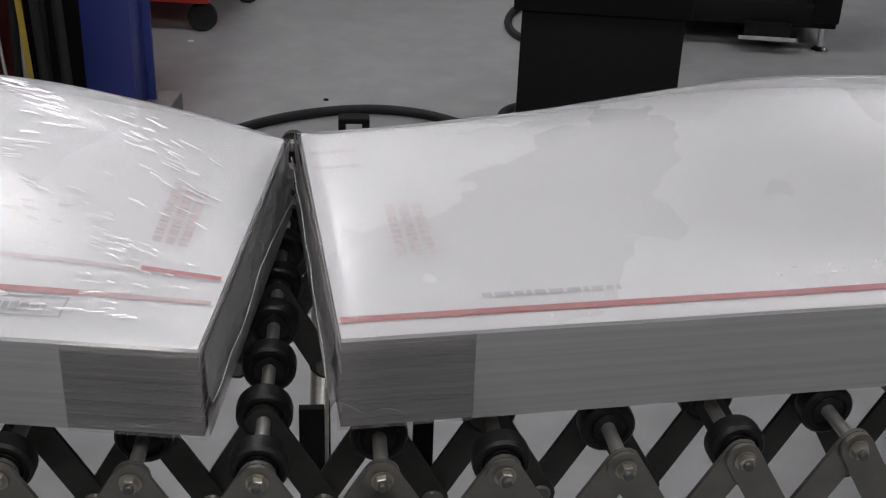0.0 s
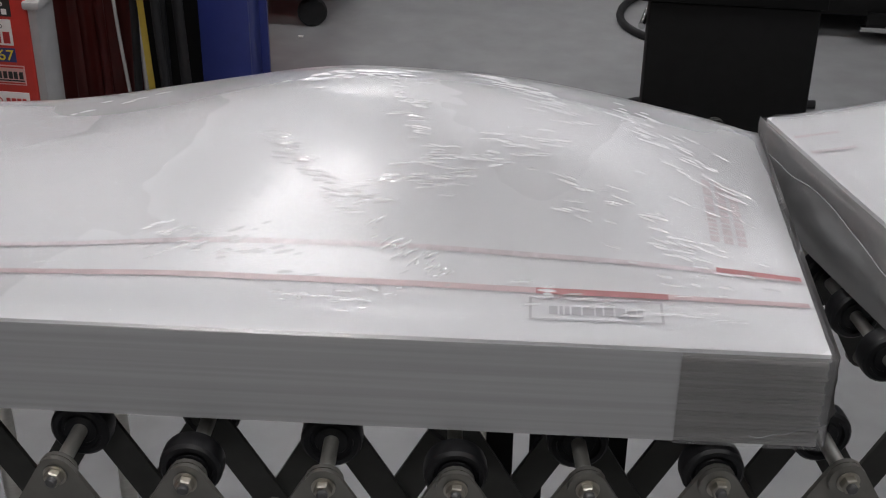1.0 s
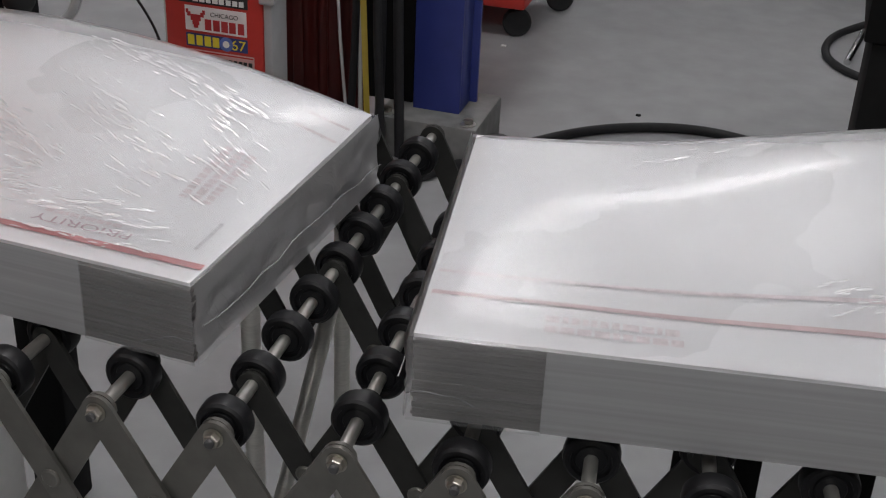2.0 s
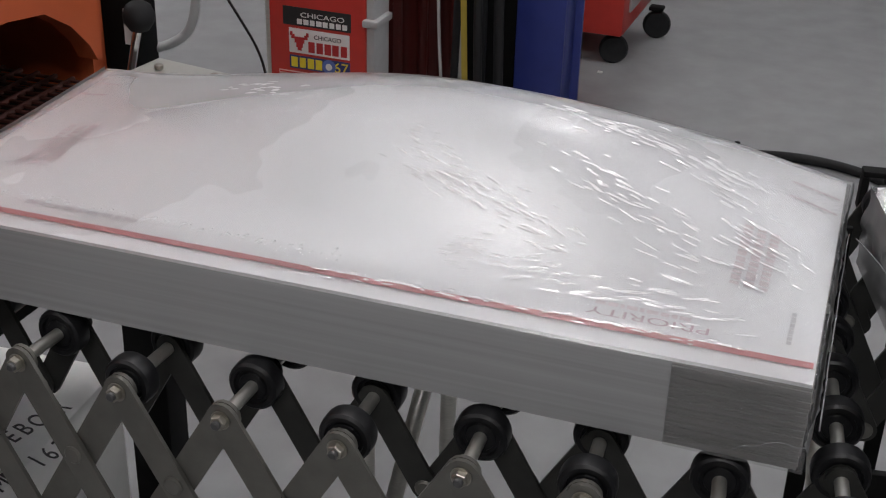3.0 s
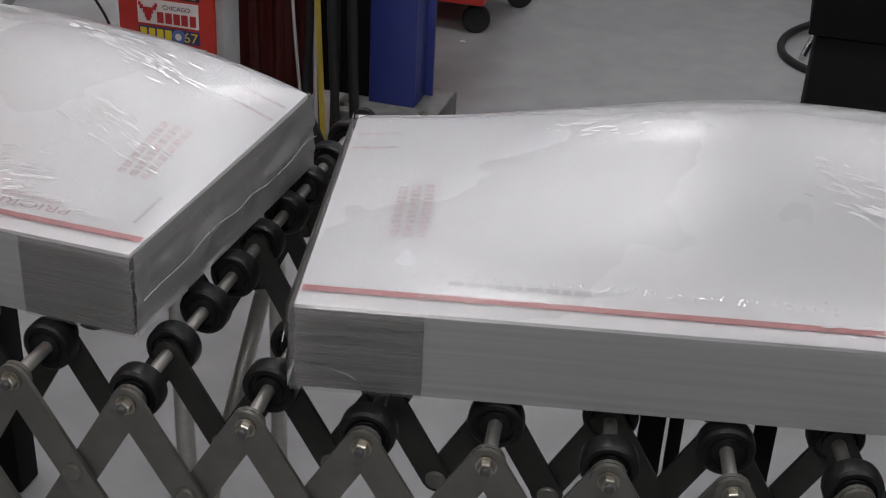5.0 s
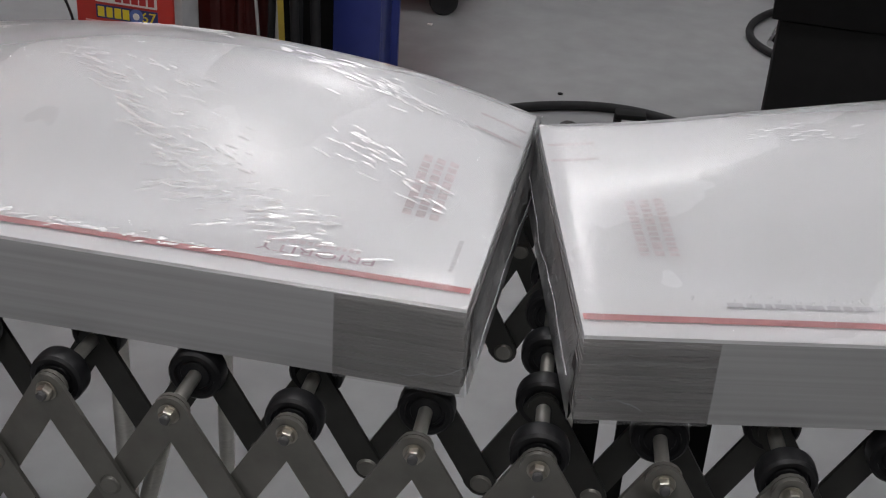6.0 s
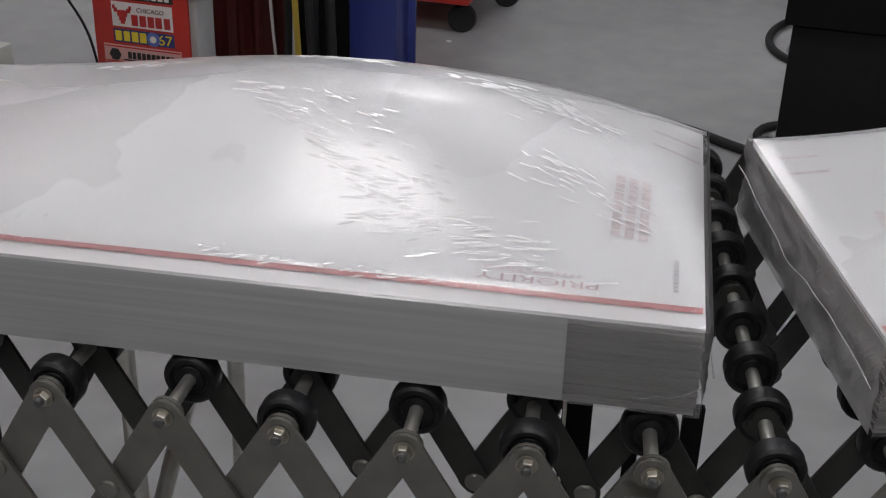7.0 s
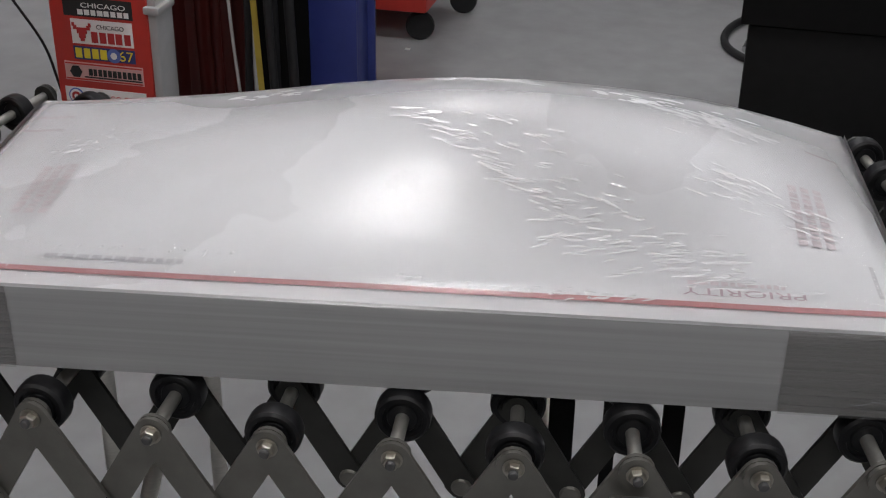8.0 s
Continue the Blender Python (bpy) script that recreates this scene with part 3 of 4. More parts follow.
        text_bars(b, GREY_INK, e - 0.026, -d + 0.05, e - 0.020, -d + 0.10, 1, True, seed)
    # film: a clear skin over the top and down the ends, gathered at the corners
    bm = bmesh.new()
    g = 0.004
    rows = sheet_grid(bm, -e - g, e + g, -d - g, d + g, 0.003, seed, 72, 36)
    for r in rows:
        for v in r:
            n = min(e + g - abs(v.co.x), d + g - abs(v.co.y))
            if n < 0.02:
                v.co.z -= 0.0042 * (1 - n / 0.02) ** 2
    part("film_top", bm, FILM, b, "clear puckered shrink film")
    puckers(b, seed, PUCKERS[seed])
    for s in (-1, 1):
        bm = bmesh.new()
        cols = []
        for i in range(33):
            v = -d - 0.003 + (2 * d + 0.006) * i / 32
            zt = THICKS[seed] + swell(s * e, v, seed)
            col = []
            for j in range(13):
                z = zt * (1 - j / 12)
                c = 0.006 * noise.noise((v * 22 + seed, z * 40, seed * 1.7 + s)) + 0.004 * noise.noise((v * 60, z * 90, seed + s))
                col.append(bm.verts.new((s * (e + 0.006 + c * math.sin(math.pi * j / 12)), v, z + 0.001)))
            cols.append(col)
        for p, q in zip(cols, cols[1:]):
            for j in range(12):
                bm.faces.new((p[j], p[j + 1], q[j + 1], q[j]))
        part("film_end", bm, FILM_END, b, "gathered clear film folded over the end")
        # film on the long side: pressed flat in the middle, loose at both corners
        bm = bmesh.new()
        y = s * (d + 0.0035)
        n = 24
        cols = [[bm.verts.new((u, y + s * 0.0008 * noise.noise((u * 9, z * 30, seed)), z)) for z in (0.002, 0.02, 0.038, 0.056, THICKS[seed] - 0.001)] for u in [-e + 0.105 + (2 * e - 0.21) * i / n for i in range(n + 1)]]
        for p, q in zip(cols, cols[1:]):
            for j in range(4):
                bm.faces.new((p[j], p[j + 1], q[j + 1], q[j]))
        part("film_side", bm, FILM_BAND, b, "film pressed on the stack's side, greyed for a hazy reflection")
        for t in (-1, 1):
            bm = bmesh.new()
            cols = []
            for i in range(17):
                u = t * (e + 0.004 - (0.109) * i / 16)
                col = []
                for j in range(9):
                    z = 0.001 + (THICKS[seed] - 0.001) * j / 8
                    c = 0.004 * noise.noise((u * 45, z * 50, seed + t * 5 + s)) * (1 - i / 16)
                    col.append(bm.verts.new((u, s * (d + 0.005 + abs(c)), z)))
                cols.append(col)
            for p, q in zip(cols, cols[1:]):
                for j in range(8):
                    bm.faces.new((p[j], p[j + 1], q[j + 1], q[j]))
            part("film_corner", bm, FILM_LOOSE, b, "loose clear film at the corner")
    # pale tubes paint the highlights of creases where the film is bunched at the lower corners and along the ends
    for s in (-1, 1):
        pts, z = [], 0.030
        for i in range(9):
            z = min(0.045, max(0.008, z + jig.uniform(-0.006, 0.0035)))
            pts.append((s * (e + 0.004 - 0.055 * i / 8), -d - 0.0052, z))
        tube_curve("film_crease", pts, 0.0005, CREASE, b, "film crease drawn as a pale highlight line")
        pts, z = [], 0.038
        for i in range(15):
            z = min(0.068, max(0.01, z + jig.uniform(-0.007, 0.008)))
            pts.append((s * (e + 0.0095 + jig.uniform(0, 0.002)), -d + 2 * d * i / 14, z))
        tube_curve("film_crease", pts, 0.00065, CREASE, b, "film crease drawn as a pale highlight line")
    return b


WHITE_WORDS = "shrink-wrapped bundle of white flat boxes with "
bundle_b = bundle(WHITE_WORDS + "red edge line", 1, False)
bundle_a = bundle(WHITE_WORDS + "two inset red lines", 2, True)
bundle_c = bundle(WHITE_WORDS + "red edge line", 3, False)
bundle_d = bundle(WHITE_WORDS + "red edge line", 4, False)


# ---- the shrink tunnel's exit ----
def tunnel():
    t = thing("shrink_tunnel", "orange enamelled shrink tunnel with a dark mouth over a mesh belt", "machine", pose(0.09, 0, 0))
    x0, x1 = -3.4, -0.80
    bm = bmesh.new()
    rim = [(0.62, 1.75), (0.62, 0.935), (1.22, 0.935), (1.29, 0.925), (1.34, 0.895), (1.375, 0.86), (1.39, 0.835), (1.40, 0.835), (1.40, 1.75)]
    a, b = [bm.verts.new((x1, y, z)) for y, z in rim], [bm.verts.new((x1 - 0.03, y, z)) for y, z in rim]
    bm.faces.new(a), bm.faces.new(b[::-1])
    for i in range(len(rim)):
        bm.faces.new((a[i], b[i], b[(i + 1) % len(rim)], a[(i + 1) % len(rim)]))
    part("hood_front", bm, ORANGE, t, angle=20)
    part("hood_side", boxed(x0, x1 - 0.03, 0.62, 0.65, 0.70, 1.75), ORANGE, t)
    part("hood_side", boxed(x0, x1 - 0.03, 1.42, 1.45, 0.70, 1.75), ORANGE, t)
    part("hood_top", boxed(x0, x1 - 0.03, 0.65, 1.42, 1.72, 1.75), ORANGE, t)
    for i in range(9):
        y = 0.66 + 0.08 * i
        part("curtain_strip", boxed(x1 - 0.055, x1 - 0.05, y, y + 0.076, 0.925, 1.5), BLACK, t, "black heat curtain strip")
    part("bed", boxed(x0, -0.75, 0.64, 1.43, 0.60, 0.735), BLACK, t)
    part("post", boxed(-0.87, -0.795, 1.475, 1.53, 0.0, 1.75, 0.005), BLACK, t, "black upright with a white label")
    part("label", boxed(-0.812, -0.800, 1.4725, 1.4745, 0.83, 0.88), WHITE_INK, t)
    for x in (-3.2, -1.75):
        for y in (0.70, 1.38):
            part("foot", boxed(x - 0.03, x + 0.03, y - 0.03, y + 0.03, 0, 0.6), BLACK, t)
    part("end_roller", lathe(bmesh.new(), [(0.03, 0.66), (0.058, 0.66), (0.058, 1.40), (0.03, 1.40)], 24, m=pose(-0.71, 0, 0.735)), BLACK, t)
    # mesh belt: cross rods with links bent between them, turning over the end roller
    path = [(-0.71 - 0.028 * i, 0.798) for i in range(26)][::-1]
    path += [(-0.71 + 0.063 * math.sin(g), 0.735 + 0.063 * math.cos(g)) for g in [0.44 * i for i in range(1, 8)]]
    rods, wires = bmesh.new(), bmesh.new()
    for i, (x, z) in enumerate(path):
        rod(rods, (x, 0.68, z), (x, 1.40, z), 0.0038, 6)
        if i:
            px, pz = path[i - 1]
            for j in range(42):
                y = 0.685 + 0.017 * j + 0.0085 * (i % 2)
                rod(wires, (px, y, pz), (x, y + 0.002, z), 0.0026, 5)
    belt = part("mesh_belt", rods, MESH_RED, t, "rust-red wire mesh belt")
    tagged(part("belt_mesh", wires, MESH_RED, belt), kind="stuff")
    part("belt_backing", boxed(-1.4, -0.72, 0.67, 1.40, 0.745, 0.775), BLACK, t)


def control_box():
    c = thing("control_box", "pale enamelled metal box with a black-knobbed lever beside the belt", "control box")
    m = pose(-0.608, 1.417, 0, 0, 0, -8)
    part("body", boxed(-0.068, 0.072, -0.045, 0.045, 0.70, 0.820, 0.004, m), BEIGE, c)
    for x, y in ((-0.034, 0.004), (0.050, 0.014)):
        bm = bmesh.new()
        lathe(bm, [(0.006, 0.822), (0.006, 0.827), (0.003, 0.829)], 10, "z", m @ Matrix.Translation((x, y, 0)))
        part("screw", bm, BOLT, c)
    bm = bmesh.new()
    rod(bm, (-0.703, 1.452, 0.80), (-0.690, 1.458, 0.865), 0.006)
    part("lever", bm, CHROME, c, "chrome lever")
    bm = bmesh.new()
    lathe(bm, [(0.002, -0.022), (0.013, -0.018), (0.021, -0.006), (0.022, 0.004), (0.017, 0.016), (0.008, 0.022), (0.002, 0.023)], 18, "z", pose(-0.688, 1.459, 0.877))
    part("knob", bm, RUBBER, c, "black ball knob")
    part("mounting_bracket", boxed(-0.72, -0.58, 1.385, 1.428, 0.66, 0.6995), BLACK, c)
    tube_curve("conduit", [(-0.76, 1.51, 0.80), (-0.71, 1.53, 0.805), (-0.66, 1.54, 0.825), (-0.645, 1.55, 0.88), (-0.65, 1.55, 1.2), (-0.655, 1.55, 1.6)], 0.007, GREY_PAINT, c, "grey conduit")


tunnel()
control_box()


# ---- things standing behind the conveyor ----
def sticker(parent, name, mat, x0, x1, z0, z1, y, lift=1):
    return part(name, boxed(x0, x1, y - 0.0012 * lift, y - 0.0012 * (lift - 1) - 0.0002, z0, z1), mat, parent)


def lettering(parent, text, mat, x0, x1, z0, z1, y):
    """Flat raised letters that fill the given span."""
    cu = bpy.data.curves.new("lettering", "FONT")
    cu.body, cu.extrude = text, 0.02
    tmp = bpy.data.objects.new("lettering", cu)
    me = bpy.data.meshes.new_from_object(tmp)
    bpy.data.objects.remove(tmp)
    xs, ys = [v.co.x for v in me.vertices], [v.co.y for v in me.vertices]
    a, b, c, d = min(xs), max(xs), min(ys), max(ys)
    for v in me.vertices:
        v.co = (x0 + (v.co.x - a) / (b - a) * (x1 - x0), y - 0.0016 - v.co.z * 0.02, z0 + (v.co.y - c) / (d - c) * (z1 - z0))
    me.materials.clear()
    me.materials.append(mat)
    ob = new("lettering", me)
    ob.parent = parent
    return ob


def block_letters(parent, mat, x0, x1, z0, z1, y, count, seed):
    """Lettering that stands for a name: plain heavy blocks, one for each letter."""
    w = (x1 - x0) / count
    jig = random.Random(seed)
    for i in range(count):
        sticker(parent, "letter_bar", mat, x0 + w * (i + jig.uniform(0.05, 0.12)), x0 + w * (i + jig.uniform(0.78, 0.90)), z0, z1, y, 2)


def tool_cabinet():
    c = thing("tool_cabinet", "red steel tool cabinet end covered in bumper stickers", "cabinet")
    x0, x1, y = -1.060, -0.824, 2.53
    part("body", boxed(x0, x1, y, y + 0.09, 0.09, 1.0, 0.006), RED_PAINT, c)
    part("side_panel", boxed(x1, x1 + 0.020, y + 0.004, y + 0.088, 0.09, 0.985, 0.003), GREY_PAINT, c, "grey enamelled side panel")
    part("side_handle", boxed(x1 - 0.006, x1 + 0.032, y - 0.008, y + 0.08, 0.532, 0.549, 0.004), GREY_PAINT, c)
    part("plinth", boxed(x0 + 0.02, x1 - 0.02, y + 0.02, y + 0.085, 0, 0.09), BLACK, c)
    u0, u1 = -1.010, -0.862
    s = [("black_sticker", BLACK_INK, -1.024, -0.858, 0.5135, 0.556), ("white_sticker", WHITE_INK, u0, u1, 0.450, 0.507), ("navy_sticker", NAVY_INK, u0, u1 + 0.001, 0.413, 0.444),
         ("pink_sticker", PINK_VINYL, -1.037, -0.846, 0.362, 0.406), ("pale_sticker", WHITE_INK, -1.043, -0.844, 0.303, 0.345), ("orange_sticker", ORANGE_INK, -1.030, -0.850, 0.250, 0.294)]
    made = {n: sticker(c, n, m, a, b, z, w, y) for n, m, a, b, z, w in s}
    lettering(made["black_sticker"], "CHICAGO", WHITE_INK, u0 + 0.03, u1 - 0.012, 0.5345, 0.5455, y)
    block_letters(made["black_sticker"], WHITE_INK, u0 + 0.02, u1 - 0.002, 0.518, 0.530, y, 8, 3)
    block_letters(made["white_sticker"], DEEP_RED_INK, u0 + 0.046, u1 - 0.003, 0.455, 0.480, y, 5, 5)
    lettering(made["white_sticker"], "CHICAGO", BLACK_INK, u0 + 0.062, u1 - 0.020, 0.487, 0.497, y)
    bm = bmesh.new()
    for q in ((0.014, 0.038, 0.474, 0.488), (0.018, 0.034, 0.464, 0.474), (0.021, 0.031, 0.457, 0.464), (0.006, 0.014, 0.483, 0.493), (0.038, 0.046, 0.483, 0.493), (0.003, 0.009, 0.490, 0.499), (0.043, 0.049, 0.490, 0.499)):
        box(bm, u0 + q[0], u0 + q[1], y - 0.0026, y - 0.0014, q[2], q[3])
    part("emblem", bm, DEEP_RED_INK, made["white_sticker"])
    block_letters(made["navy_sticker"], YELLOW_INK, u0 + 0.003, u0 + 0.084, 0.417, 0.440, y, 4, 11)
    lettering(made["navy_sticker"], "67", YELLOW_INK, u1 - 0.038, u1 - 0.003, 0.417, 0.440, y)
    for r, mt, l in ((0.0165, BLUE_INK, 0.0028), (0.008, WHITE_INK, 0.0034)):
        part("emblem", lathe(bmesh.new(), [(r, -l), (r, -0.0014)], 18, m=pose(u0 + 0.098, y, 0.428)), mt, made["navy_sticker"])
    for z in (0.3645, 0.4005):
        sticker(made["pink_sticker"], "stripe", RED_PAINT, -1.035, -0.848, z, z + 0.003, y, 2)
    block_letters(made["pink_sticker"], BLACK_INK, u0 + 0.030, u1 + 0.013, 0.376, 0.392, y, 11, 23)
    sticker(made["pink_sticker"], "bat", BLACK_INK, u0 + 0.020, u1 + 0.013, 0.3705, 0.3735, y, 2)
    bm = lathe(bmesh.new(), [(0.015, -0.0028), (0.015, -0.0014)], 6, m=pose(u0 + 0.000, y, 0.383))
    part("emblem", bm, BLACK_INK, made["pink_sticker"])
    lettering(made["pale_sticker"], "CHICAGO", DEEP_RED_INK, u0 + 0.023, u0 + 0.104, 0.316, 0.331, y)
    block_letters(made["pale_sticker"], DEEP_RED_INK, u0 + 0.112, u1 + 0.012, 0.316, 0.331, y, 4, 41)
    for r, mt, l in ((0.019, BLUE_INK, 0.0028), (0.016, WHITE_INK, 0.0034), (0.011, DEEP_RED_INK, 0.0040), (0.005, WHITE_INK, 0.0046)):
        part("emblem", lathe(bmesh.new(), [(r, -l), (r, -0.0014)], 20, m=pose(u0 - 0.006, y, 0.324)), mt, made["pale_sticker"])
    lettering(made["orange_sticker"], "Chicago", WHITE_INK, u0 + 0.04, u1 - 0.01, 0.268, 0.286, y)


def curtain():
    """A hanging welding curtain in soft folds."""
    c = thing("welding_curtain", "dark maroon vinyl curtain hanging in soft folds", "curtain")
    bm = bmesh.new()
    cols = []
    for i in range(61):
        x = -1.06 + 0.315 * i / 60
        f = 0.010 * math.sin(i * 0.42) + 0.004 * math.sin(i * 1.3 + 1)
        cols.append([bm.verts.new((x + 0.004 * math.sin(z * 3 + i), 2.99 + f * (0.6 + 0.4 * z) + 0.006 * noise.noise((x * 9, z * 3, 1)), z)) for z in [0.02 + 1.9 * j / 12 for j in range(13)]])
    for p, q in zip(cols, cols[1:]):
        for j in range(12):
            bm.faces.new((p[j], q[j], q[j + 1], p[j + 1]))
    bmesh.ops.solidify(bm, geom=bm.faces[:], thickness=0.003)
    part("sheet", bm, MAROON, c)
    bm = bmesh.new()
    rod(bm, (-1.3, 2.99, 1.93), (-0.62, 2.99, 1.93), 0.015)
    part("rail", bm, STEEL, c)
    part("rail_post", rod(bmesh.new(), (-1.3, 2.99, 0), (-1.3, 2.99, 1.93), 0.012), STEEL, c)


def hanging_lines():
    """Dark hoses and a yellow strap between the curtain and the post."""
    g = "hoses by the blue post"
    for i, (x, y, r, mat, kind, lab) in enumerate(((-0.765, 2.96, 0.010, RUBBER, "air_hose", "black rubber hose hanging by the blue post"), (-0.742, 2.97, 0.006, GREY_PAINT, "air_hose", "thin grey hose hanging by the blue post"),
                                                 (-0.705, 2.97, 0.012, RUBBER, "air_hose", "black rubber hose hanging by the blue post"), (-0.688, 2.93, 0.011, RUBBER, "air_hose", "black rubber hose hanging by the blue post"),
                                                 (-0.662, 2.96, 0.013, RUBBER, "air_hose", "black rubber hose hanging by the blue post"), (-0.795, 2.93, 0.004, GREY_PAINT, "air_hose", "thin grey hose hanging by the blue post"))):
        tagged(tube_curve(kind, [(x + 0.03, y, 2.1), (x + 0.012 * math.sin(i * 2), y + 0.01, 1.4), (x - 0.01, y, 0.8), (x + 0.015 * math.cos(i * 3), y - 0.01, 0.4), (x - 0.02 + 0.01 * i, y, 0.02)], r, mat), lab, "hose", g)
    tagged(part("backing_panel", boxed(-0.84, -0.655, 3.10, 3.13, 0.114, 1.9), BLACK), "dark panel behind hanging hoses", "panel")
    bm = bmesh.new()
    cols = [[bm.verts.new((-0.755 + 0.05 * (1 - z) * 0.9 + s * 0.006, 2.915 + s * 0.005, z)) for s in (-1, 1)] for z in [0.02 + 1.98 * j / 10 for j in range(11)]]
    for p, q in zip(cols, cols[1:]):
        bm.faces.new((p[0], p[1], q[1], q[0]))
    bmesh.ops.solidify(bm, geom=bm.faces[:], thickness=0.002)
    tagged(part("strap", bm, YELLOW), "yellow webbing strap hanging among the hoses", "strap")


def blue_post():
    p = thing("machine_post", "blue painted steel post bolted on a grey plinth", "post")
    part("plinth", boxed(-0.72, -0.445, 2.985, 3.245, 0, 0.113, 0.008), DIRTY_STEEL, p, "worn grey plinth")
    part("front_flange", boxed(-0.643, -0.516, 3.070, 3.082, 0.113, 2.2, 0.002), BLUE, p)
    part("web", boxed(-0.528, -0.516, 3.083, 3.168, 0.113, 2.2, 0.002), BLUE, p)
    part("rear_flange", boxed(-0.643, -0.496, 3.169, 3.181, 0.113, 2.2, 0.002), BLUE, p)
    for x in (-0.475, -0.695):
        part("washer", lathe(bmesh.new(), [(0.020, 0.113), (0.020, 0.116)], 20, "z", pose(x, 3.015, 0)), STEEL, p)
        part("bolt", lathe(bmesh.new(), [(0.012, 0.116), (0.012, 0.128)], 6, "z", pose(x, 3.015, 0)), BOLT, p)


def red_cart():
    c = thing("tool_cart", "red steel tool cart on black casters", "cart")
    part("body", boxed(-1.26, -0.563, 3.99, 4.46, 0.105, 0.85, 0.012), RED_PAINT, c)
    part("side_panel", boxed(-0.565, -0.555, 4.06, 4.40, 0.17, 0.80, 0.004), GREY_PAINT, c, "grey recessed side panel")
    for x, y in ((-0.600, 4.05), (-0.525, 4.37), (-1.21, 4.05), (-1.21, 4.40)):
        w = part("caster", lathe(bmesh.new(), [(0.02, -0.014), (0.042, -0.016), (0.048, -0.008), (0.048, 0.008), (0.042, 0.016), (0.02, 0.014)], 22), RUBBER, c)
        w.matrix_basis = pose(x, y, 0.048, 0, 0, 20)
        part("caster_fork", boxed(x - 0.03, x + 0.02, y - 0.022, y + 0.022, 0.098, 0.112, 0.004), BLACK, w).parent = c


def black_cabinet():
    c = thing("equipment_cabinet", "plain matt black equipment cabinet standing on the floor", "cabinet")
    part("body", boxed(0.455, 0.820, 2.87, 3.17, 0.0, 0.515, 0.004), BLACK, c)
    part("upper_box", boxed(0.436, 0.832, 2.862, 3.18, 0.516, 1.4, 0.004), BLACK, c)


def floor_hose():
    words = "thick black rubber hose lying on the concrete floor"
    tagged(tube_curve("floor_hose", [(-0.85, 2.40, 0.014), (-0.50, 2.97, 0.014), (-0.33, 3.21, 0.014), (-0.20, 3.35, 0.014), (-0.02, 3.44, 0.014), (0.12, 3.455, 0.014), (0.24, 3.42, 0.014), (0.33, 3.36, 0.014), (0.42, 3.31, 0.014), (0.60, 3.25, 0.014), (1.1, 3.24, 0.014)], 0.0135, RUBBER), words, "hose")
    tagged(tube_curve("floor_hose", [(0.95, 3.32, 0.014), (0.60, 3.33, 0.014), (0.45, 3.345, 0.014), (0.395, 3.43, 0.014), (0.42, 3.54, 0.014), (0.52, 3.57, 0.014), (0.95, 3.60, 0.014)], 0.012, RUBBER), "black rubber hose looped behind the black cabinet", "hose")
    tagged(tube_curve("cable_loop", [(0.85, 4.00, 0.012), (0.56, 4.03, 0.012), (0.44, 4.11, 0.012), (0.375, 4.26, 0.012), (0.40, 4.46, 0.012), (0.50, 4.55, 0.03), (0.62, 4.52, 0.10), (0.80, 4.50, 0.012)], 0.013, RUBBER), "looped grey-black cable beside the black cabinet", "cable")
    tagged(tube_curve("coupling", [(0.46, 4.20, 0.012), (0.475, 4.27, 0.03), (0.50, 4.36, 0.07)], 0.012, CHROME), "bright metal hose coupling inside the cable loop", "coupling")
    tagged(tube_curve("wall_cable", [(-1.55, 2.65, 1.1), (-1.36, 2.64, 0.72), (-1.21, 2.63, 0.50), (-1.150, 2.63, 0.42), (-1.128, 2.63, 0.36), (-1.120, 2.63, 0.30), (-1.06, 2.66, 0.012), (-0.95, 2.75, 0.012)], 0.0032, RUBBER), "thin black cable hanging beside the red cabinet", "cable")


def floor_scrap():
    tagged(part("paper_scrap", boxed(-0.620, -0.604, 3.928, 3.942, 0.0005, 0.004, 0.001), WHITE_INK), "tiny white paper scrap on the concrete floor", "scrap")
    tagged(part("floor_plug", lathe(bmesh.new(), [(0.008, 0.0005), (0.008, 0.003), (0.005, 0.004)], 12, "z", pose(-0.104, 3.522, 0)), BLACK), "small dark plug set in the concrete floor", "plug")


def far_machine():
    c = thing("black_machine", "black machine frame on chrome levelling feet", "machine")
    part("base", boxed(0.72, 1.455, 4.20, 5.0, 0.085, 0.165, 0.006), BLACK, c)
    part("column", boxed(1.375, 1.46, 4.19, 4.40, 0.105, 1.3, 0.006), BLACK, c)
    part("column", boxed(0.70, 1.075, 4.30, 4.9, 0.166, 1.3, 0.006), BLACK, c)
    part("panel", boxed(1.08, 1.37, 4.58, 4.62, 0.166, 1.2), GREY_PAINT, c, "grey inner panel")
    part("bar", boxed(1.14, 1.33, 4.155, 4.185, 0.05, 0.064), CHROME, c, "bright bar")
    part("bar_bracket", boxed(1.16, 1.31, 4.186, 4.20, 0.045, 0.10), BLACK, c)
    for x in (0.78, 1.42):
        for y in (4.23, 4.85):
            bm = bmesh.new()
            lathe(bm, [(0.03, 0), (0.03, 0.008), (0.012, 0.02), (0.012, 0.105)], 16, "z", pose(x, y, 0))
            part("levelling_foot", bm, CHROME, c, "chrome levelling foot")


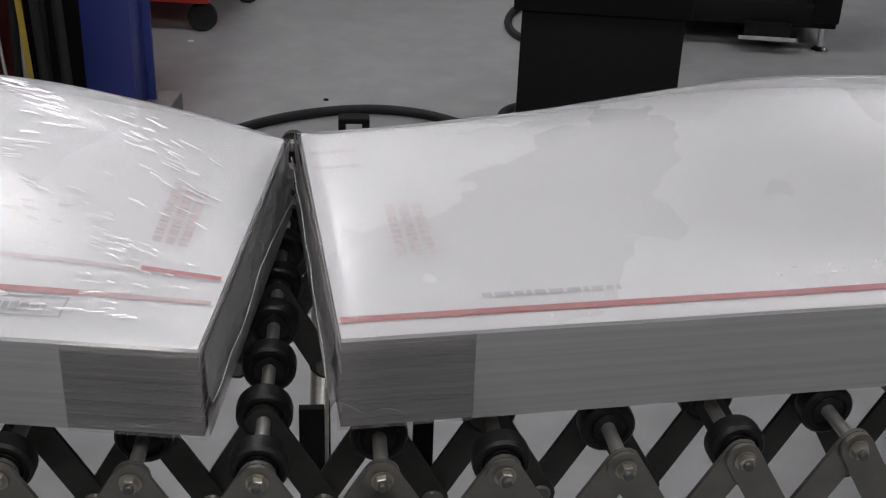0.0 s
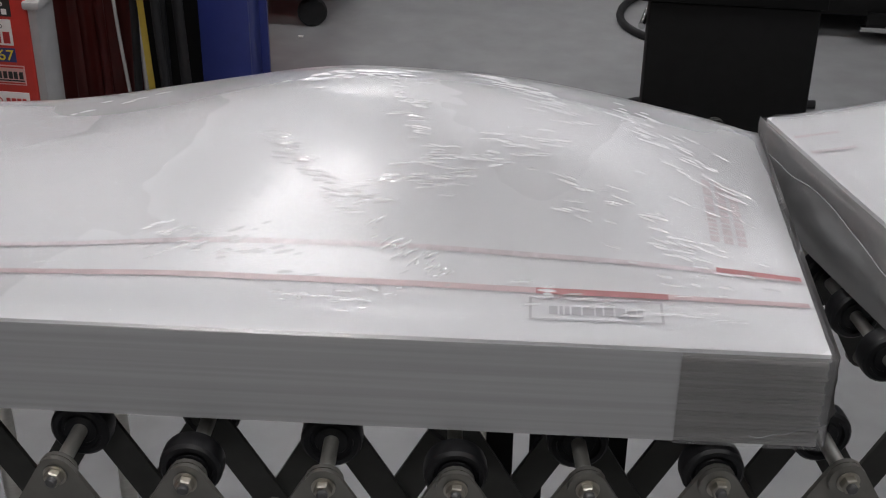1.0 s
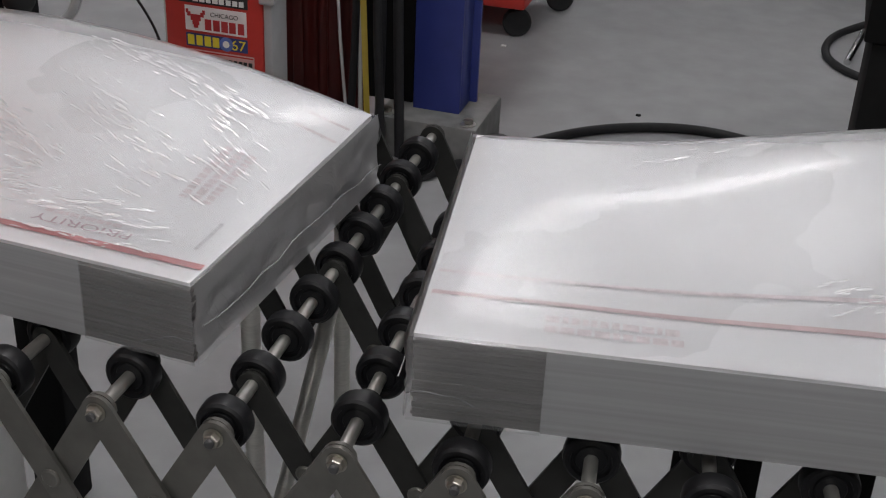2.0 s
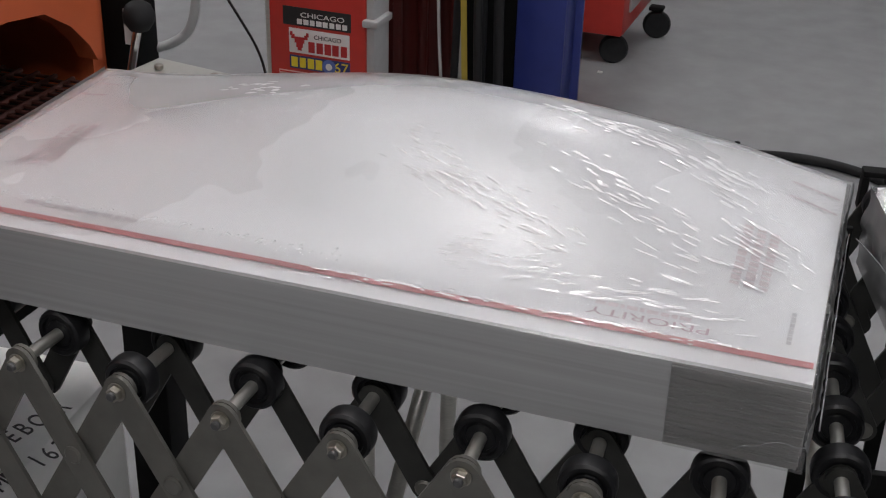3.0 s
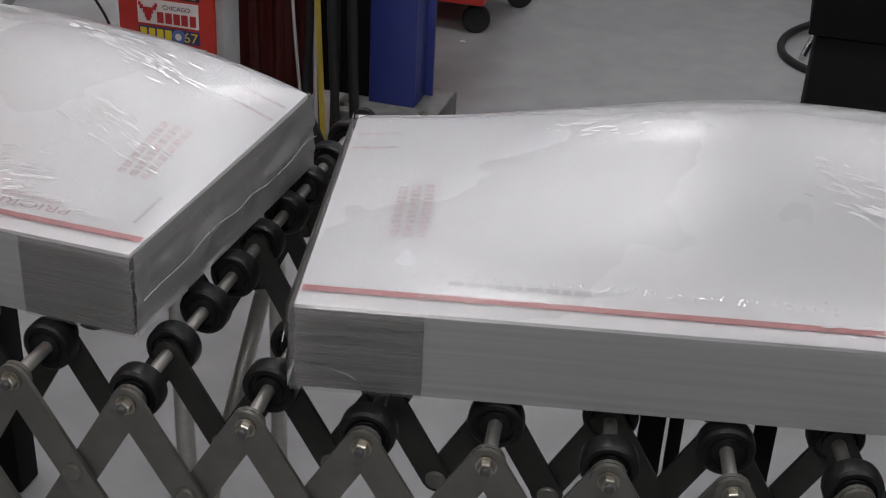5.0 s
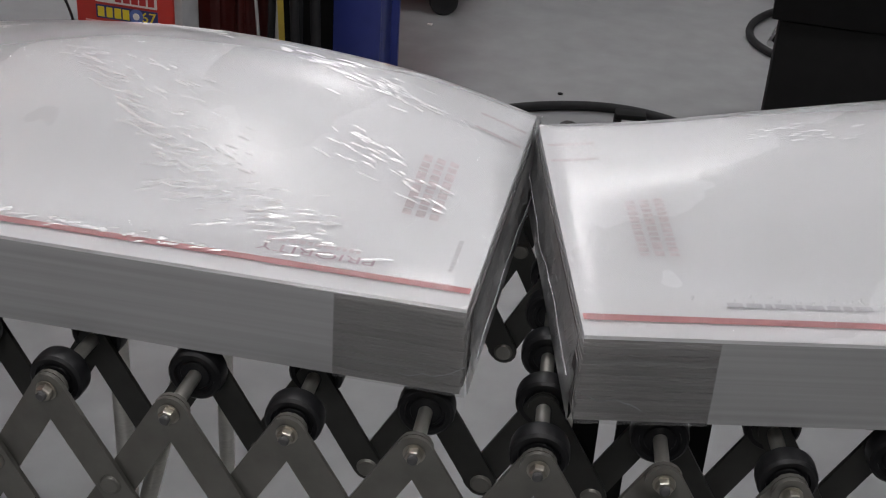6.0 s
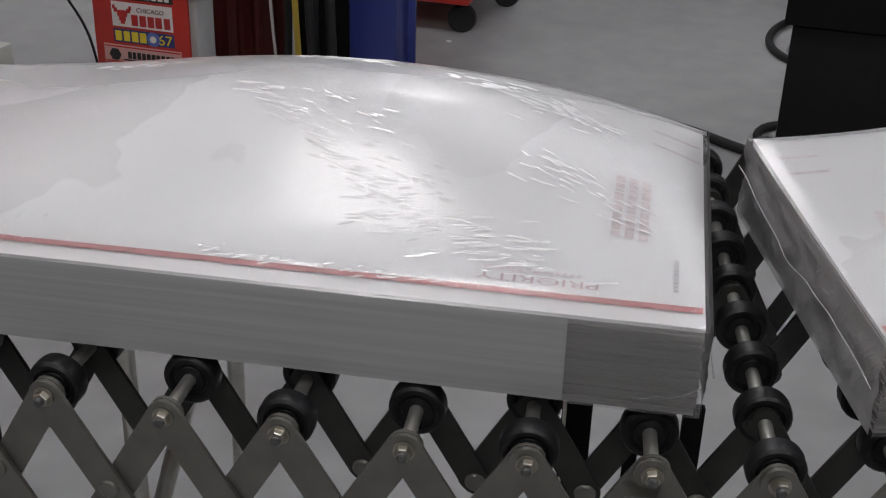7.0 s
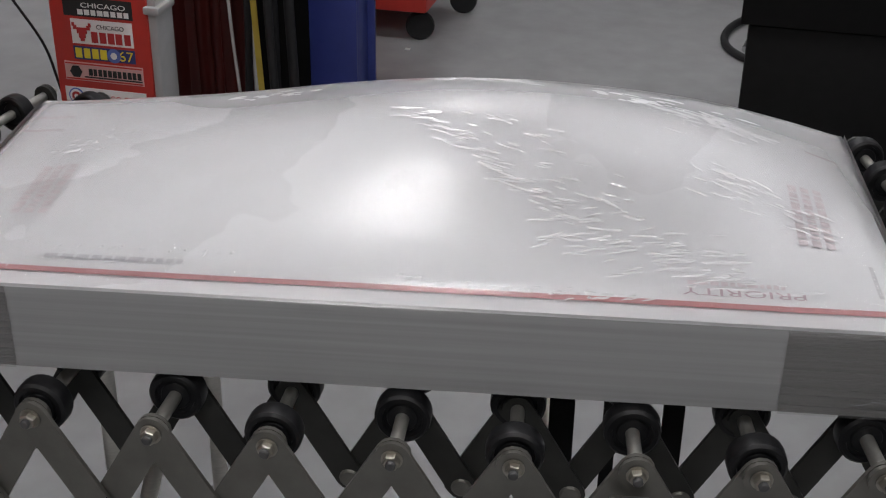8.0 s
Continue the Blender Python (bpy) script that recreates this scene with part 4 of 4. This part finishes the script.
def carton():
    c = thing("carton", "white carton with dark lettering under the conveyor", "carton")
    m = pose(-0.95, 1.24, 0, 0, 0, 5)
    part("body", boxed(-0.19, 0.19, -0.2, 0.2, 0, 0.30, 0.004, m), WHITE_INK, c)
    for text, x, y in (("EBO R", -0.802, 1.228), ("MP 163", -0.748, 1.128)):
        turn = pose(x, y, 0.3008, 0, 0, 77)
        for i, sign in enumerate(text):
            if sign == " ":
                continue
            cu = bpy.data.curves.new("letter", "FONT")
            cu.body, cu.extrude = sign, 0.002
            tmp = bpy.data.objects.new("letter", cu)
            me = bpy.data.meshes.new_from_object(tmp)
            bpy.data.objects.remove(tmp)
            top = max(v.co.y for v in me.vertices)
            for v in me.vertices:
                v.co = turn @ Vector((0.0225 * i + v.co.x * 0.031, v.co.y * 0.034 / top, v.co.z * 0.2))
            me.materials.clear()
            me.materials.append(BLACK_INK)
            new("letter", me).parent = c


tool_cabinet()
curtain()
hanging_lines()
blue_post()
red_cart()
black_cabinet()
floor_hose()
far_machine()
floor_scrap()
carton()


# ---- movement ----
def on_deck(x, y, turn):
    """The pose of a bundle whose near edge has its middle at x, y."""
    rot = radians(turn)
    return Matrix.Translation((x - math.sin(rot) * DEEP / 2, y + math.cos(rot) * DEEP / 2, AXLE_Z + WHEEL_R)) @ Matrix.Rotation(rot, 4, "Z")


def feeding(x):
    """On the straight belt before the bend."""
    return x, 0.8885, -3.0


def leaving(x):
    """Round the bend, past the camera's view."""
    g = math.atan2(1.02, 3.0154) + (x - 0.85) / 3.1833
    return CX + 3.1833 * math.sin(g), CY - 3.1833 * math.cos(g), math.degrees(g) - 1.0


def motions():
    def ride(ob, rows):
        walk(ob, [(t, on_deck(*spot)) for t, *spot in rows])

    ride(bundle_a, [(0, -0.162, 0.843, 1.6), (0.5, -0.005, 0.849, 3.2), (1.0, 0.145, 0.862, 4.6), (1.5, 0.317, 0.897, 6.9), (2.0, 0.474, 0.911, 8.2), (3.3, *leaving(0.88)), (4.5, *leaving(1.22)), (6.0, *leaving(1.68)), (7.0, *leaving(2.10)), (8.0, *leaving(2.92))])
    ride(bundle_b, [(0, 0.771, 0.992, 15.2), (0.5, 0.930, 1.058, 19.8), (1.0, *leaving(1.10)), (1.5, *leaving(1.27)), (2.1, *leaving(1.46)), (3.3, *leaving(1.82)), (4.5, *leaving(2.16)), (6.0, *leaving(2.62)), (7.0, *leaving(3.04)), (8.0, *leaving(3.86))])
    ride(bundle_c, [(0, *feeding(-1.40)), (1.5, *feeding(-0.765)), (2.0, -0.562, 0.886, -3.4), (3.3, -0.045, 0.869, 3.4), (3.5, 0.029, 0.871, 4.5), (4.0, 0.172, 0.877, 6.3), (4.5, 0.307, 0.896, 8.8), (6.0, 0.727, 0.996, 16.8), (6.5, 0.839, 1.033, 19.1), (7.0, *leaving(0.965)), (7.2, *leaving(1.02)), (7.4, *leaving(1.13)), (7.6, *leaving(1.36)), (8.0, *leaving(1.98))])
    ride(bundle_d, [(0, *feeding(-2.55)), (3.3, *feeding(-1.175)), (3.5, *feeding(-1.10)), (4.5, *feeding(-0.735)), (6.0, -0.190, 0.850, 3.6), (6.5, -0.078, 0.852, 5.4), (7.0, 0.005, 0.859, 6.4), (7.5, 0.088, 0.869, 7.3), (8.0, 0.190, 0.884, 8.5)])


motions()
